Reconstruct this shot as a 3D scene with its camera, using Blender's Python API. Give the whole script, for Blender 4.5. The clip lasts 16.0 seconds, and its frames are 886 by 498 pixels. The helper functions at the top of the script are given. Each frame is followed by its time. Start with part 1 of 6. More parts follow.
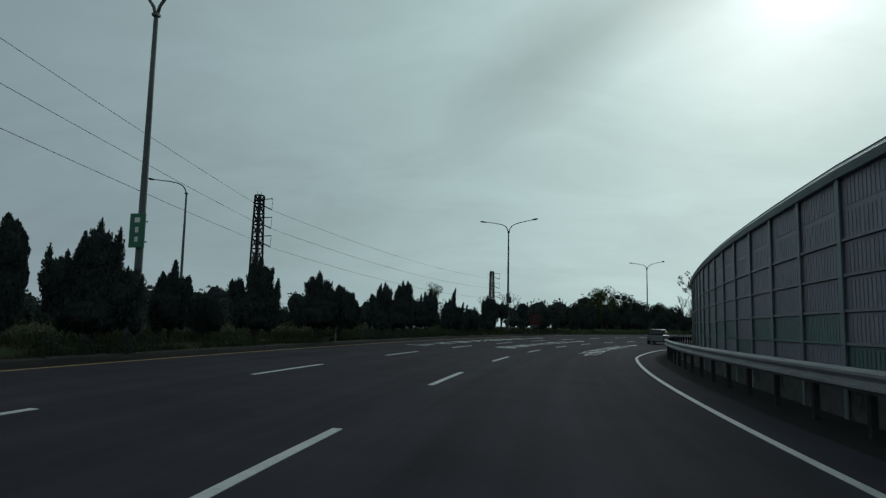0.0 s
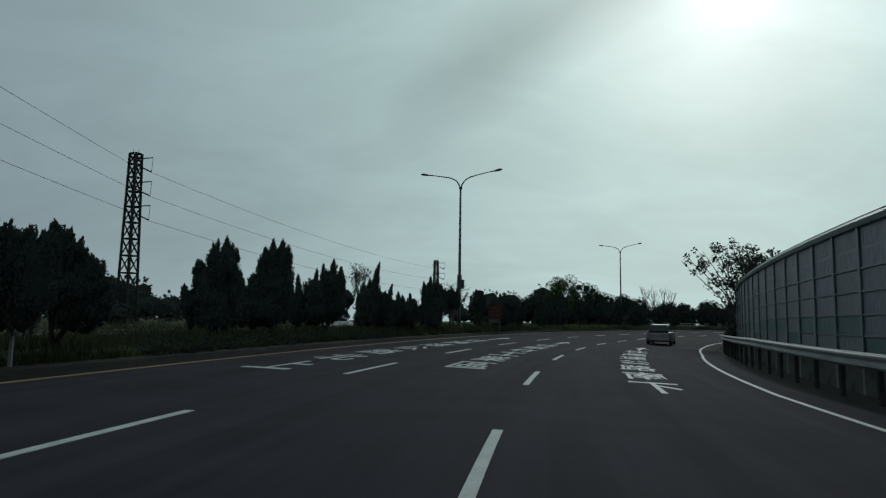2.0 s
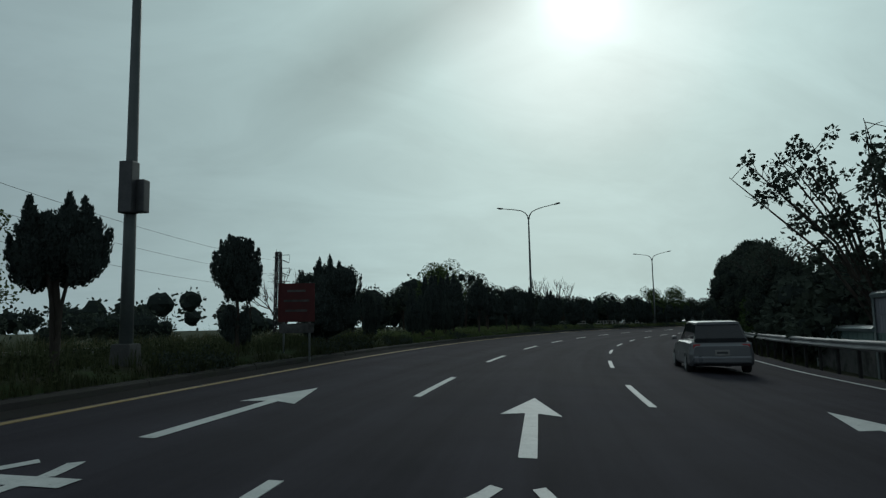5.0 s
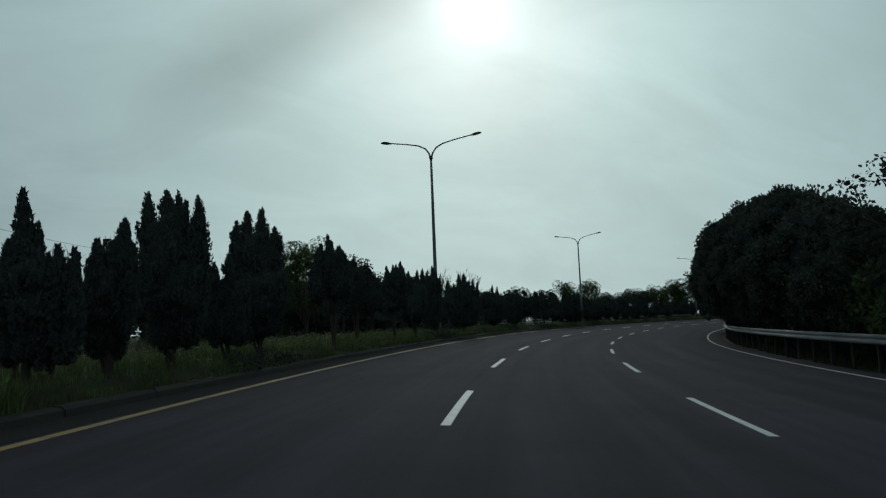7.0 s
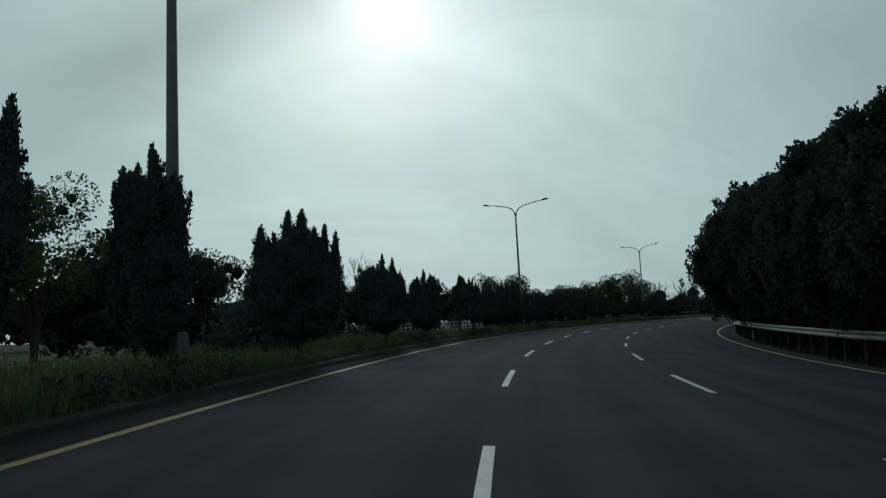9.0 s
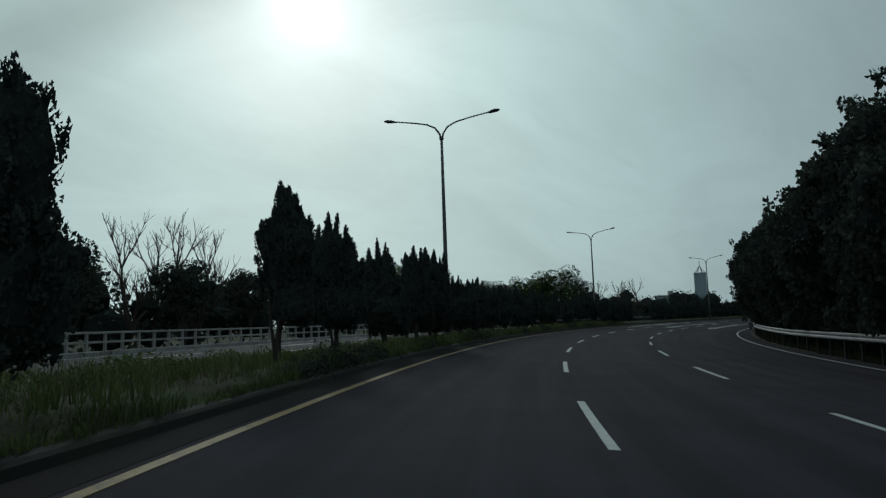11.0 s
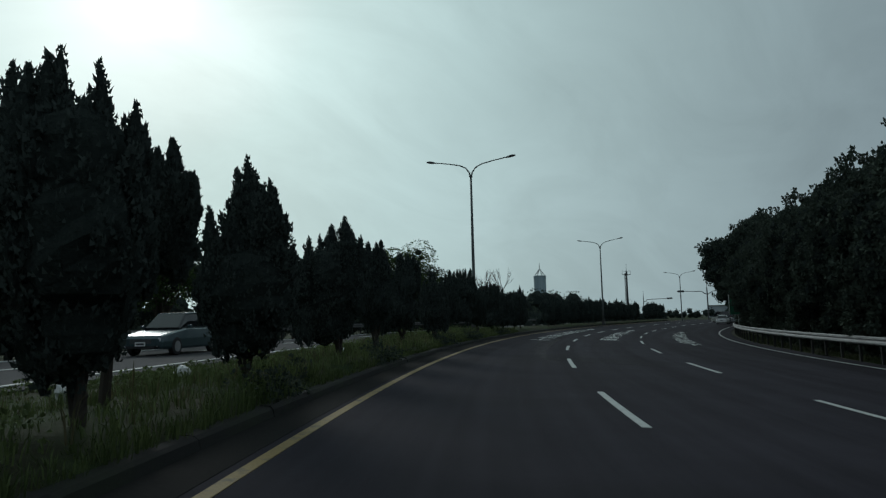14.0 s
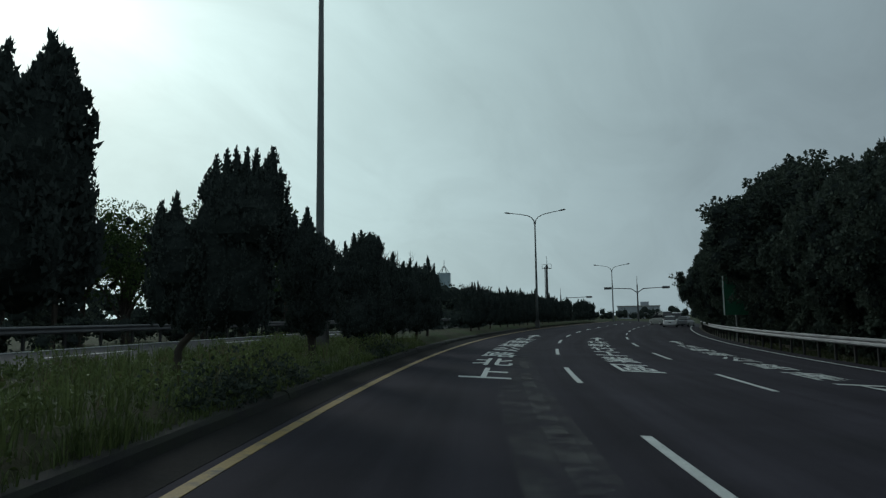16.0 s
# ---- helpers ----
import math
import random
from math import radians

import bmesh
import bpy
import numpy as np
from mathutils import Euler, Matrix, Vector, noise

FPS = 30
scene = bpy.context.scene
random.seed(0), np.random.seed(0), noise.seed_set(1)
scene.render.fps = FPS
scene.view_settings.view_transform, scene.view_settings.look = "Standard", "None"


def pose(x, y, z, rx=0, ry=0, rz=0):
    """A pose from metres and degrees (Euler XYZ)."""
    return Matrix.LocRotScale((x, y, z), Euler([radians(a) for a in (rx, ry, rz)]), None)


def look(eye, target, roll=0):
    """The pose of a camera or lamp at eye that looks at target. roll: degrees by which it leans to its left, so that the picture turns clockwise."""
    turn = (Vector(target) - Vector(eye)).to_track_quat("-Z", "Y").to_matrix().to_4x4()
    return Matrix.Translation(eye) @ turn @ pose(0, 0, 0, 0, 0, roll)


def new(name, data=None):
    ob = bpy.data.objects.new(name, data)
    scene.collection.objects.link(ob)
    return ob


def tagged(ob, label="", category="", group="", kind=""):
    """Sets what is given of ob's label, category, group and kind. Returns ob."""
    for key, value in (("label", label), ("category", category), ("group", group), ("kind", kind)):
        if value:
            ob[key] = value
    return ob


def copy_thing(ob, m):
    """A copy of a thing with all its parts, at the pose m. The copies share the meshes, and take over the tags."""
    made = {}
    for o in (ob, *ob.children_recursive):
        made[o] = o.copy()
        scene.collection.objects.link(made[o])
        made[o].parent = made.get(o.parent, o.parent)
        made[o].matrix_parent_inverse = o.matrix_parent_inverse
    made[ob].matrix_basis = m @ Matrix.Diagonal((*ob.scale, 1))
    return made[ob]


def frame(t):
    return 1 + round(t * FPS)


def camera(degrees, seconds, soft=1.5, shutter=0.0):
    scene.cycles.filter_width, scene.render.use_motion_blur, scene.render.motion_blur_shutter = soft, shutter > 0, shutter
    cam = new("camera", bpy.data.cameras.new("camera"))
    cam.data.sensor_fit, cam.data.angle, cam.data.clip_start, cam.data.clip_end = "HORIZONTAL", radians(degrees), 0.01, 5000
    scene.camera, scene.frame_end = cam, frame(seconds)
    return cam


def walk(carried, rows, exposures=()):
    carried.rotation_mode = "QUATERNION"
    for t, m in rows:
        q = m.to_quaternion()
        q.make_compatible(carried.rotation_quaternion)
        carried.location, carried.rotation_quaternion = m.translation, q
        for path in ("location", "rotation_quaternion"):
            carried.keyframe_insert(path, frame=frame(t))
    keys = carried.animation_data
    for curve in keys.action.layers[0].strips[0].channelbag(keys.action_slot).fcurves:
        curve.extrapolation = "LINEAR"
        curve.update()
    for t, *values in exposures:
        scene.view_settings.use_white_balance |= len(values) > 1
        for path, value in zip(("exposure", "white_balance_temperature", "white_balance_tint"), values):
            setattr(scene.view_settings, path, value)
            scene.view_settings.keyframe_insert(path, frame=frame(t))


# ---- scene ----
# ------------------------------------------------------------ camera and its walk
cam = camera(66.78, 16.0, soft=1.3)
# seconds, place, heading (clockwise from +y), pitch, roll
ROWS = [
    (0, 5.952, 2.765, 1.102, -6.07, 6.45, 1.17),
    (0.5, 5.642, 7.466, 1.108, -4.78, 6.52, 1.27),
    (1, 5.429, 12.176, 1.115, -3.67, 6.32, 1.39),
    (1.5, 5.311, 17.028, 1.122, -2.58, 6.29, 1.50),
    (2, 5.284, 22.065, 1.131, -1.27, 6.12, 0.83),
    (2.5, 5.382, 27.244, 1.141, -0.00, 6.32, 0.17),
    (3, 5.665, 32.558, 1.146, 1.70, 6.76, -0.49),
    (3.5, 6.164, 38.002, 1.148, 3.79, 6.31, -0.72),
    (4, 6.951, 43.402, 1.148, 5.84, 6.54, -0.97),
    (4.2, 7.317, 45.561, 1.148, 6.40, 6.39, -1.08),
    (4.5, 7.886, 48.797, 1.151, 7.68, 6.42, -1.11),
    (5, 8.914, 54.174, 1.159, 10.05, 6.47, -1.17),
    (5.5, 10.103, 59.572, 1.170, 12.54, 6.52, -1.23),
    (6, 11.523, 65.029, 1.182, 14.94, 6.57, -1.29),
    (6.3, 12.518, 68.346, 1.188, 16.24, 6.60, -1.33),
    (6.5, 13.240, 70.569, 1.192, 17.04, 6.59, -1.59),
    (7, 15.236, 76.166, 1.200, 19.03, 6.35, -2.26),
    (7.5, 17.543, 81.850, 1.205, 21.07, 6.38, -2.92),
    (8, 20.078, 87.547, 1.212, 22.59, 6.54, -2.48),
    (8.5, 22.931, 93.350, 1.217, 24.58, 6.50, -2.64),
    (9, 25.860, 99.069, 1.229, 26.51, 6.30, -2.80),
    (9.2, 26.969, 101.281, 1.239, 27.31, 6.30, -2.51),
    (9.5, 28.732, 104.612, 1.254, 28.47, 6.29, -2.41),
    (10, 31.946, 110.184, 1.276, 30.27, 6.27, -2.25),
    (10.5, 35.486, 115.749, 1.295, 32.08, 6.25, -2.09),
    (11, 39.324, 121.271, 1.314, 34.00, 6.23, -1.93),
    (11.3, 41.756, 124.553, 1.323, 35.28, 6.22, -1.83),
    (11.5, 43.463, 126.763, 1.328, 36.22, 6.32, -1.85),
    (12, 47.821, 132.105, 1.340, 38.56, 6.17, -1.91),
    (12.5, 51.782, 136.647, 1.348, 40.55, 5.97, -1.19),
    (13, 56.091, 141.223, 1.354, 42.79, 5.98, -1.23),
    (13.5, 60.661, 145.702, 1.357, 45.12, 6.00, -1.26),
    (14, 65.394, 149.968, 1.356, 47.85, 6.03, -1.34),
    (14.5, 70.305, 154.039, 1.352, 50.67, 6.39, -1.43),
    (15, 75.371, 157.902, 1.347, 52.62, 5.91, -0.99),
    (15.5, 80.440, 161.450, 1.339, 54.28, 6.06, -0.88),
    (16, 85.572, 164.771, 1.334, 56.06, 5.80, -0.77),
]


def aim(x, y, z, head, pitch, roll):
    h, p = radians(head), radians(pitch)
    ahead = Vector((math.sin(h) * math.cos(p), math.cos(h) * math.cos(p), math.sin(p)))
    eye = Vector((x, y, z))
    return look(eye, eye + 2 * ahead, roll)


walk(cam, [(t, aim(*r)) for t, *r in ROWS], exposures=[(0.0, 0.03, 6500, 10), (4.0, 0.0, 6500, 10), (9.0, -0.03, 6450, 10), (12.0, 0.03, 6480, 10), (14.0, 0.18, 6500, 11), (16.0, 0.38, 6520, 12)])

# ------------------------------------------------------------ world, sun, exposure
SUN_AZ, SUN_EL = 22.6, 26.0
sun_way = Vector((math.sin(radians(SUN_AZ)) * math.cos(radians(SUN_EL)), math.cos(radians(SUN_AZ)) * math.cos(radians(SUN_EL)), math.sin(radians(SUN_EL))))


def node(tree, kind, at=(0, 0), **values):
    n = tree.nodes.new(kind)
    n.location = at
    for key, value in values.items():
        if key in n.inputs:
            n.inputs[key].default_value = value
    return n


def math_node(tree, op, a, b=None, clamp=False):
    n = tree.nodes.new("ShaderNodeMath")
    n.operation, n.use_clamp = op, clamp
    for i, v in enumerate((a, b)):
        if v is None:
            continue
        if isinstance(v, (int, float)):
            n.inputs[i].default_value = v
        else:
            tree.links.new(v, n.inputs[i])
    return n.outputs[0]


def ramp(tree, source, stops):
    n = tree.nodes.new("ShaderNodeValToRGB")
    e = n.color_ramp.elements
    while len(e) < len(stops):
        e.new(0.5)
    for el, (pos, col) in zip(e, stops):
        el.position = pos
        el.color = (*col, 1) if len(col) == 3 else (col[0], col[0], col[0], 1)
    tree.links.new(source, n.inputs[0])
    return n.outputs[0]


def build_world():
    w = bpy.data.worlds.new("overcast_sky")
    scene.world = w
    w.use_nodes = True
    t = w.node_tree
    t.nodes.clear()
    L = t.links.new
    out = t.nodes.new("ShaderNodeOutputWorld")
    bg = t.nodes.new("ShaderNodeBackground")
    sky = t.nodes.new("ShaderNodeTexSky")
    sky.sky_type, sky.sun_disc = "NISHITA", False
    sky.sun_elevation, sky.sun_rotation = radians(SUN_EL), radians(SUN_AZ)
    sky.air_density, sky.dust_density = 1.0, 3.0
    co = t.nodes.new("ShaderNodeTexCoord")
    unit = t.nodes.new("ShaderNodeVectorMath")
    unit.operation = "NORMALIZE"
    L(co.outputs["Generated"], unit.inputs[0])
    d = unit.outputs[0]
    dot = t.nodes.new("ShaderNodeVectorMath")
    dot.operation = "DOT_PRODUCT"
    L(d, dot.inputs[0])
    dot.inputs[1].default_value = sun_way
    c = math_node(t, "MAXIMUM", dot.outputs["Value"], 0.0)
    # thin cloud scatters the sun forward: a wide veil, a mid glow and a bright core
    veil = math_node(t, "MULTIPLY", math_node(t, "POWER", c, 2.5), 0.245)
    glow = math_node(t, "MULTIPLY", math_node(t, "POWER", c, 9.0), 0.195)
    core = math_node(t, "ADD", math_node(t, "MULTIPLY", math_node(t, "POWER", c, 60.0), 0.14), math_node(t, "MULTIPLY", math_node(t, "POWER", c, 700.0), 0.40))
    # cloud layer seen on a flat sheet overhead
    sep = t.nodes.new("ShaderNodeSeparateXYZ")
    L(d, sep.inputs[0])
    up = math_node(t, "ADD", math_node(t, "ABSOLUTE", sep.outputs[2]), 0.42)
    flat = t.nodes.new("ShaderNodeCombineXYZ")
    L(math_node(t, "DIVIDE", sep.outputs[0], up), flat.inputs[0])
    L(math_node(t, "DIVIDE", sep.outputs[1], up), flat.inputs[1])
    mp = node(t, "ShaderNodeMapping")
    mp.inputs["Rotation"].default_value = (0, 0, radians(-38))
    mp.inputs["Scale"].default_value = (0.62, 1.1, 1.0)
    mp.inputs["Location"].default_value = (0.35, 0.15, 0.0)
    L(flat.outputs[0], mp.inputs[0])
    n1 = node(t, "ShaderNodeTexNoise", Scale=0.9, Detail=7.0, Roughness=0.52, Distortion=0.5)
    L(mp.outputs[0], n1.inputs["Vector"])
    n2 = node(t, "ShaderNodeTexNoise", Scale=3.6, Detail=8.0, Roughness=0.6, Distortion=0.9)
    L(mp.outputs[0], n2.inputs["Vector"])
    big = ramp(t, n1.outputs["Fac"], [(0.34, (0.90,)), (0.60, (1.05,))])
    small = ramp(t, n2.outputs["Fac"], [(0.35, (0.945,)), (0.65, (1.055,))])
    clouds = math_node(t, "MULTIPLY", big, small)
    # one long darker roll of cloud beside the sun
    def bearing(az, el):
        return Vector((math.sin(radians(az)) * math.cos(radians(el)), math.cos(radians(az)) * math.cos(radians(el)), math.sin(radians(el))))

    one, two = bearing(17, 29), bearing(-3, 18.5)
    across = t.nodes.new("ShaderNodeVectorMath")
    across.operation = "DOT_PRODUCT"
    L(d, across.inputs[0])
    across.inputs[1].default_value = one.cross(two).normalized()
    within = t.nodes.new("ShaderNodeVectorMath")
    within.operation = "DOT_PRODUCT"
    L(d, within.inputs[0])
    within.inputs[1].default_value = ((one * 1.2 + two * 0.8) / 2).normalized()
    off = math_node(t, "ADD", math_node(t, "ABSOLUTE", across.outputs["Value"]), math_node(t, "MULTIPLY", math_node(t, "SUBTRACT", n1.outputs["Fac"], 0.5), 0.10))
    roll = math_node(t, "MULTIPLY", ramp(t, off, [(0.0, (1.0,)), (0.075, (0.0,))]), ramp(t, within.outputs["Value"], [(0.955, (0.0,)), (0.992, (1.0,))]))
    clouds = math_node(t, "MULTIPLY", clouds, math_node(t, "SUBTRACT", 1.0, math_node(t, "MULTIPLY", roll, 0.26)))
    low = math_node(t, "POWER", math_node(t, "SUBTRACT", 1.0, math_node(t, "ABSOLUTE", sep.outputs[2])), 6.0)
    base = math_node(t, "ADD", 0.262, math_node(t, "MULTIPLY", low, 0.035))
    # unseen cloud sheet: dimmed overhead, brightened opposite the sun as fill light
    away = ramp(t, math_node(t, "ADD", math_node(t, "MULTIPLY", dot.outputs["Value"], 0.5), 0.5), [(0.2, (1.30,)), (0.62, (1.0,))])
    high = ramp(t, sep.outputs[2], [(0.55, (1.0,)), (1.0, (0.80,))])
    base = math_node(t, "MULTIPLY", base, math_node(t, "MULTIPLY", away, high))
    # thicker cloud to the east
    base = math_node(t, "MULTIPLY", base, ramp(t, sep.outputs[0], [(0.72, (1.0,)), (1.0, (0.72,))]))
    total = math_node(t, "ADD", math_node(t, "ADD", base, veil), math_node(t, "ADD", glow, core))
    total = math_node(t, "MULTIPLY", total, clouds)
    tint = ramp(t, c, [(0.0, (0.73, 0.93, 1.04)), (0.55, (0.71, 0.95, 1.03)), (0.90, (0.735, 1.0, 1.005)), (0.972, (0.75, 1.0, 0.985)), (1.0, (0.84, 1.0, 0.985))])
    mul = t.nodes.new("ShaderNodeVectorMath")
    mul.operation = "SCALE"
    L(tint, mul.inputs[0])
    L(total, mul.inputs["Scale"])
    # a little clear-sky light comes through the veil
    add = t.nodes.new("ShaderNodeVectorMath")
    add.operation = "MULTIPLY_ADD"
    L(sky.outputs[0], add.inputs[0])
    add.inputs[1].default_value = (0.002, 0.002, 0.002)
    L(mul.outputs[0], add.inputs[2])
    L(add.outputs[0], bg.inputs["Color"])
    bg.inputs["Strength"].default_value = 1.0
    L(bg.outputs[0], out.inputs[0])


build_world()
sun = new("sun", bpy.data.lights.new("sun", "SUN"))
sun.data.energy, sun.data.angle, sun.data.color = 0.5, radians(16), (0.95, 1.0, 0.98)
sun.matrix_world = look((0, 0, 60), Vector((0, 0, 60)) - sun_way)

# ------------------------------------------------------------ materials


def surface(name, dark, light, scale=4.0, rough=0.8, bump=0.0, fine=60.0, metal=0.0, spec=0.3, island=0.0, coords="Object", grain=0.25, stretch=(1, 1, 1), through_light=0.0, spots=None):
    m = bpy.data.materials.new(name)
    m.use_nodes = True
    t = m.node_tree
    t.nodes.clear()
    L = t.links.new
    out = t.nodes.new("ShaderNodeOutputMaterial")
    b = t.nodes.new("ShaderNodeBsdfPrincipled")
    L(b.outputs[0], out.inputs[0])
    co = t.nodes.new("ShaderNodeTexCoord")
    mp = node(t, "ShaderNodeMapping")
    mp.inputs["Scale"].default_value = stretch
    L(co.outputs[coords], mp.inputs[0])
    big = node(t, "ShaderNodeTexNoise", Scale=scale, Detail=6.0, Roughness=0.6)
    small = node(t, "ShaderNodeTexNoise", Scale=fine, Detail=4.0, Roughness=0.7)
    L(mp.outputs[0], big.inputs["Vector"])
    L(mp.outputs[0], small.inputs["Vector"])
    f = math_node(t, "ADD", math_node(t, "MULTIPLY", big.outputs["Fac"], 1 - grain), math_node(t, "MULTIPLY", small.outputs["Fac"], grain))
    if island:
        g = t.nodes.new("ShaderNodeNewGeometry")
        oi = t.nodes.new("ShaderNodeObjectInfo")
        r = math_node(t, "ADD", math_node(t, "MULTIPLY", g.outputs["Random Per Island"], island), math_node(t, "MULTIPLY", oi.outputs["Random"], island * 0.5))
        f = math_node(t, "ADD", math_node(t, "SUBTRACT", f, island * 0.75), r)
    col = ramp(t, f, [(0.32, dark), (0.68, light)])
    if spots:
        s_col, s_scale, s_from, s_to = spots
        sp = node(t, "ShaderNodeTexNoise", Scale=s_scale, Detail=5.0, Roughness=0.65)
        L(mp.outputs[0], sp.inputs["Vector"])
        mask = ramp(t, sp.outputs["Fac"], [(s_from, (0.0,)), (s_to, (1.0,))])
        mix = t.nodes.new("ShaderNodeMix")
        mix.data_type = "RGBA"
        L(mask, mix.inputs[0])
        L(col, mix.inputs[6])
        mix.inputs[7].default_value = (*s_col, 1)
        col = mix.outputs[2]
    L(col, b.inputs["Base Color"])
    b.inputs["Metallic"].default_value = metal
    b.inputs["Specular IOR Level"].default_value = spec
    rr = math_node(t, "ADD", rough - 0.1, math_node(t, "MULTIPLY", big.outputs["Fac"], 0.2), True)
    L(rr, b.inputs["Roughness"])
    if bump:
        bp = node(t, "ShaderNodeBump", Strength=0.7, Distance=bump)
        L(small.outputs["Fac"], bp.inputs["Height"])
        L(bp.outputs[0], b.inputs["Normal"])
    if through_light:
        tr = t.nodes.new("ShaderNodeBsdfTranslucent")
        L(col, tr.inputs[0])
        mx = t.nodes.new("ShaderNodeMixShader")
        mx.inputs[0].default_value = through_light
        L(b.outputs[0], mx.inputs[1])
        L(tr.outputs[0], mx.inputs[2])
        L(mx.outputs[0], out.inputs[0])
    return m


M_WHITE = surface("road_paint_white", (0.33, 0.35, 0.34), (0.56, 0.58, 0.56), 3.0, 0.6, 0.003, 40.0, grain=0.5, spots=((0.16, 0.165, 0.17), 9.0, 0.62, 0.75))
M_YELLOW = surface("road_paint_yellow", (0.19, 0.130, 0.045), (0.33, 0.232, 0.085), 2.0, 0.65, 0.003, 40.0, grain=0.5, spots=((0.09, 0.08, 0.065), 4.0, 0.5, 0.7))
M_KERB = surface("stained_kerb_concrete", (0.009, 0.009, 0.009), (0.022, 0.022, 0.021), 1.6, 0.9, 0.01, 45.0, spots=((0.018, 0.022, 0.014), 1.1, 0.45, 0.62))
M_CONC = surface("concrete", (0.20, 0.20, 0.19), (0.36, 0.36, 0.34), 1.5, 0.9, 0.006, 50.0, spots=((0.12, 0.12, 0.11), 1.0, 0.55, 0.75))
M_SOIL = surface("weedy_soil", (0.020, 0.023, 0.013), (0.052, 0.050, 0.030), 0.6, 0.95, 0.05, 9.0, spec=0.1, grain=0.45, spots=((0.030, 0.050, 0.018), 0.5, 0.42, 0.6))
M_DIRT = surface("shoulder_dirt", (0.045, 0.042, 0.036), (0.12, 0.11, 0.09), 0.7, 0.95, 0.03, 14.0, spec=0.1, grain=0.45, spots=((0.030, 0.042, 0.018), 0.4, 0.5, 0.65))
M_GRASS = surface("grass_blades", (0.060, 0.085, 0.032), (0.125, 0.165, 0.062), 0.5, 0.7, 0.0, 8.0, spec=0.1, island=0.4, through_light=0.2)
M_OLIVE = surface("olive_weed_blades", (0.030, 0.040, 0.020), (0.066, 0.078, 0.038), 0.5, 0.8, 0.0, 8.0, spec=0.05, island=0.4, through_light=0.12)
M_DRYGRASS = surface("dry_grass_blades", (0.07, 0.07, 0.035), (0.15, 0.135, 0.075), 0.5, 0.8, 0.0, 8.0, spec=0.15, island=0.5, through_light=0.3)
M_JUNIPER = surface("juniper_foliage", (0.040, 0.052, 0.049), (0.072, 0.091, 0.081), 1.6, 0.85, 0.0, 20.0, spec=0.02, island=0.10)
M_LEAF = surface("broad_leaves", (0.040, 0.052, 0.044), (0.072, 0.092, 0.070), 0.5, 0.85, 0.0, 12.0, spec=0.02, island=0.15, through_light=0.08)
# leaf colour darkened for the cores: shade inside the crowns put into the colour
M_INNERSHADE = surface("shaded_inner_foliage", (0.020, 0.026, 0.025), (0.040, 0.051, 0.045), 6.0, 0.95, 0.08, 14.0, spec=0.0, grain=0.6)
M_LEAF2 = surface("light_leaves", (0.030, 0.055, 0.020), (0.078, 0.115, 0.042), 0.5, 0.75, 0.0, 12.0, spec=0.08, island=0.4, through_light=0.25)
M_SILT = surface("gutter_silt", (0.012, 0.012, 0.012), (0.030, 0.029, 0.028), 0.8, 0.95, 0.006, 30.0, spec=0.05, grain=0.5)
M_BASE = surface("grimy_concrete_base", (0.055, 0.056, 0.055), (0.12, 0.12, 0.115), 1.2, 0.95, 0.006, 40.0, spots=((0.03, 0.03, 0.028), 1.5, 0.45, 0.65))
M_TEAL = surface("dark_teal_car_paint", (0.045, 0.075, 0.085), (0.07, 0.105, 0.115), 1.0, 0.25, metal=0.3, spec=0.5)
M_BARK = surface("bark", (0.025, 0.021, 0.018), (0.075, 0.064, 0.052), 3.0, 0.95, 0.02, 25.0, stretch=(1, 1, 0.25))
M_STEEL = surface("galvanised_steel", (0.20, 0.205, 0.21), (0.33, 0.335, 0.34), 1.2, 0.65, 0.0, 30.0, metal=0.55, spec=0.5, spots=((0.24, 0.23, 0.21), 1.6, 0.58, 0.78))
M_POLE = surface("painted_steel_pole", (0.062, 0.075, 0.073), (0.120, 0.138, 0.134), 1.0, 0.55, 0.0, 30.0, metal=0.3, spec=0.4)
M_DARKMETAL = surface("dark_metal", (0.04, 0.043, 0.045), (0.09, 0.093, 0.095), 2.0, 0.5, 0.0, 30.0, metal=0.4)
M_PANEL = surface("grey_acoustic_panel", (0.165, 0.17, 0.195), (0.255, 0.26, 0.29), 0.8, 0.55, 0.002, 80.0, metal=0.25, island=0.15, spots=((0.11, 0.115, 0.12), 0.9, 0.56, 0.75))
M_PANELG = surface("green_acoustic_panel", (0.075, 0.125, 0.125), (0.13, 0.20, 0.19), 0.8, 0.5, 0.002, 80.0, metal=0.2, island=0.15)
M_FRAME = surface("grey_green_steel_frame", (0.13, 0.16, 0.165), (0.21, 0.25, 0.25), 0.9, 0.5, 0.0, 40.0, metal=0.3)
M_WALLTOP = surface("weathered_cap_sheet", (0.13, 0.17, 0.175), (0.21, 0.26, 0.265), 0.7, 0.45, 0.0, 40.0, metal=0.3)
M_GREENSIGN = surface("green_sign_sheet", (0.02, 0.12, 0.07), (0.04, 0.18, 0.10), 2.0, 0.45, 0.0, 30.0)
M_WHITEPAINT = surface("white_paint", (0.60, 0.61, 0.60), (0.80, 0.80, 0.79), 1.5, 0.5, 0.0, 30.0)
M_GLASS = surface("dark_car_glass", (0.012, 0.014, 0.016), (0.02, 0.022, 0.025), 1.0, 0.08, spec=0.6)
M_SILVER = surface("silver_car_paint", (0.13, 0.137, 0.145), (0.19, 0.197, 0.205), 1.0, 0.3, metal=0.5, spec=0.5)
M_CARWHITE = surface("white_car_paint", (0.66, 0.66, 0.65), (0.76, 0.76, 0.75), 1.0, 0.25, spec=0.5)
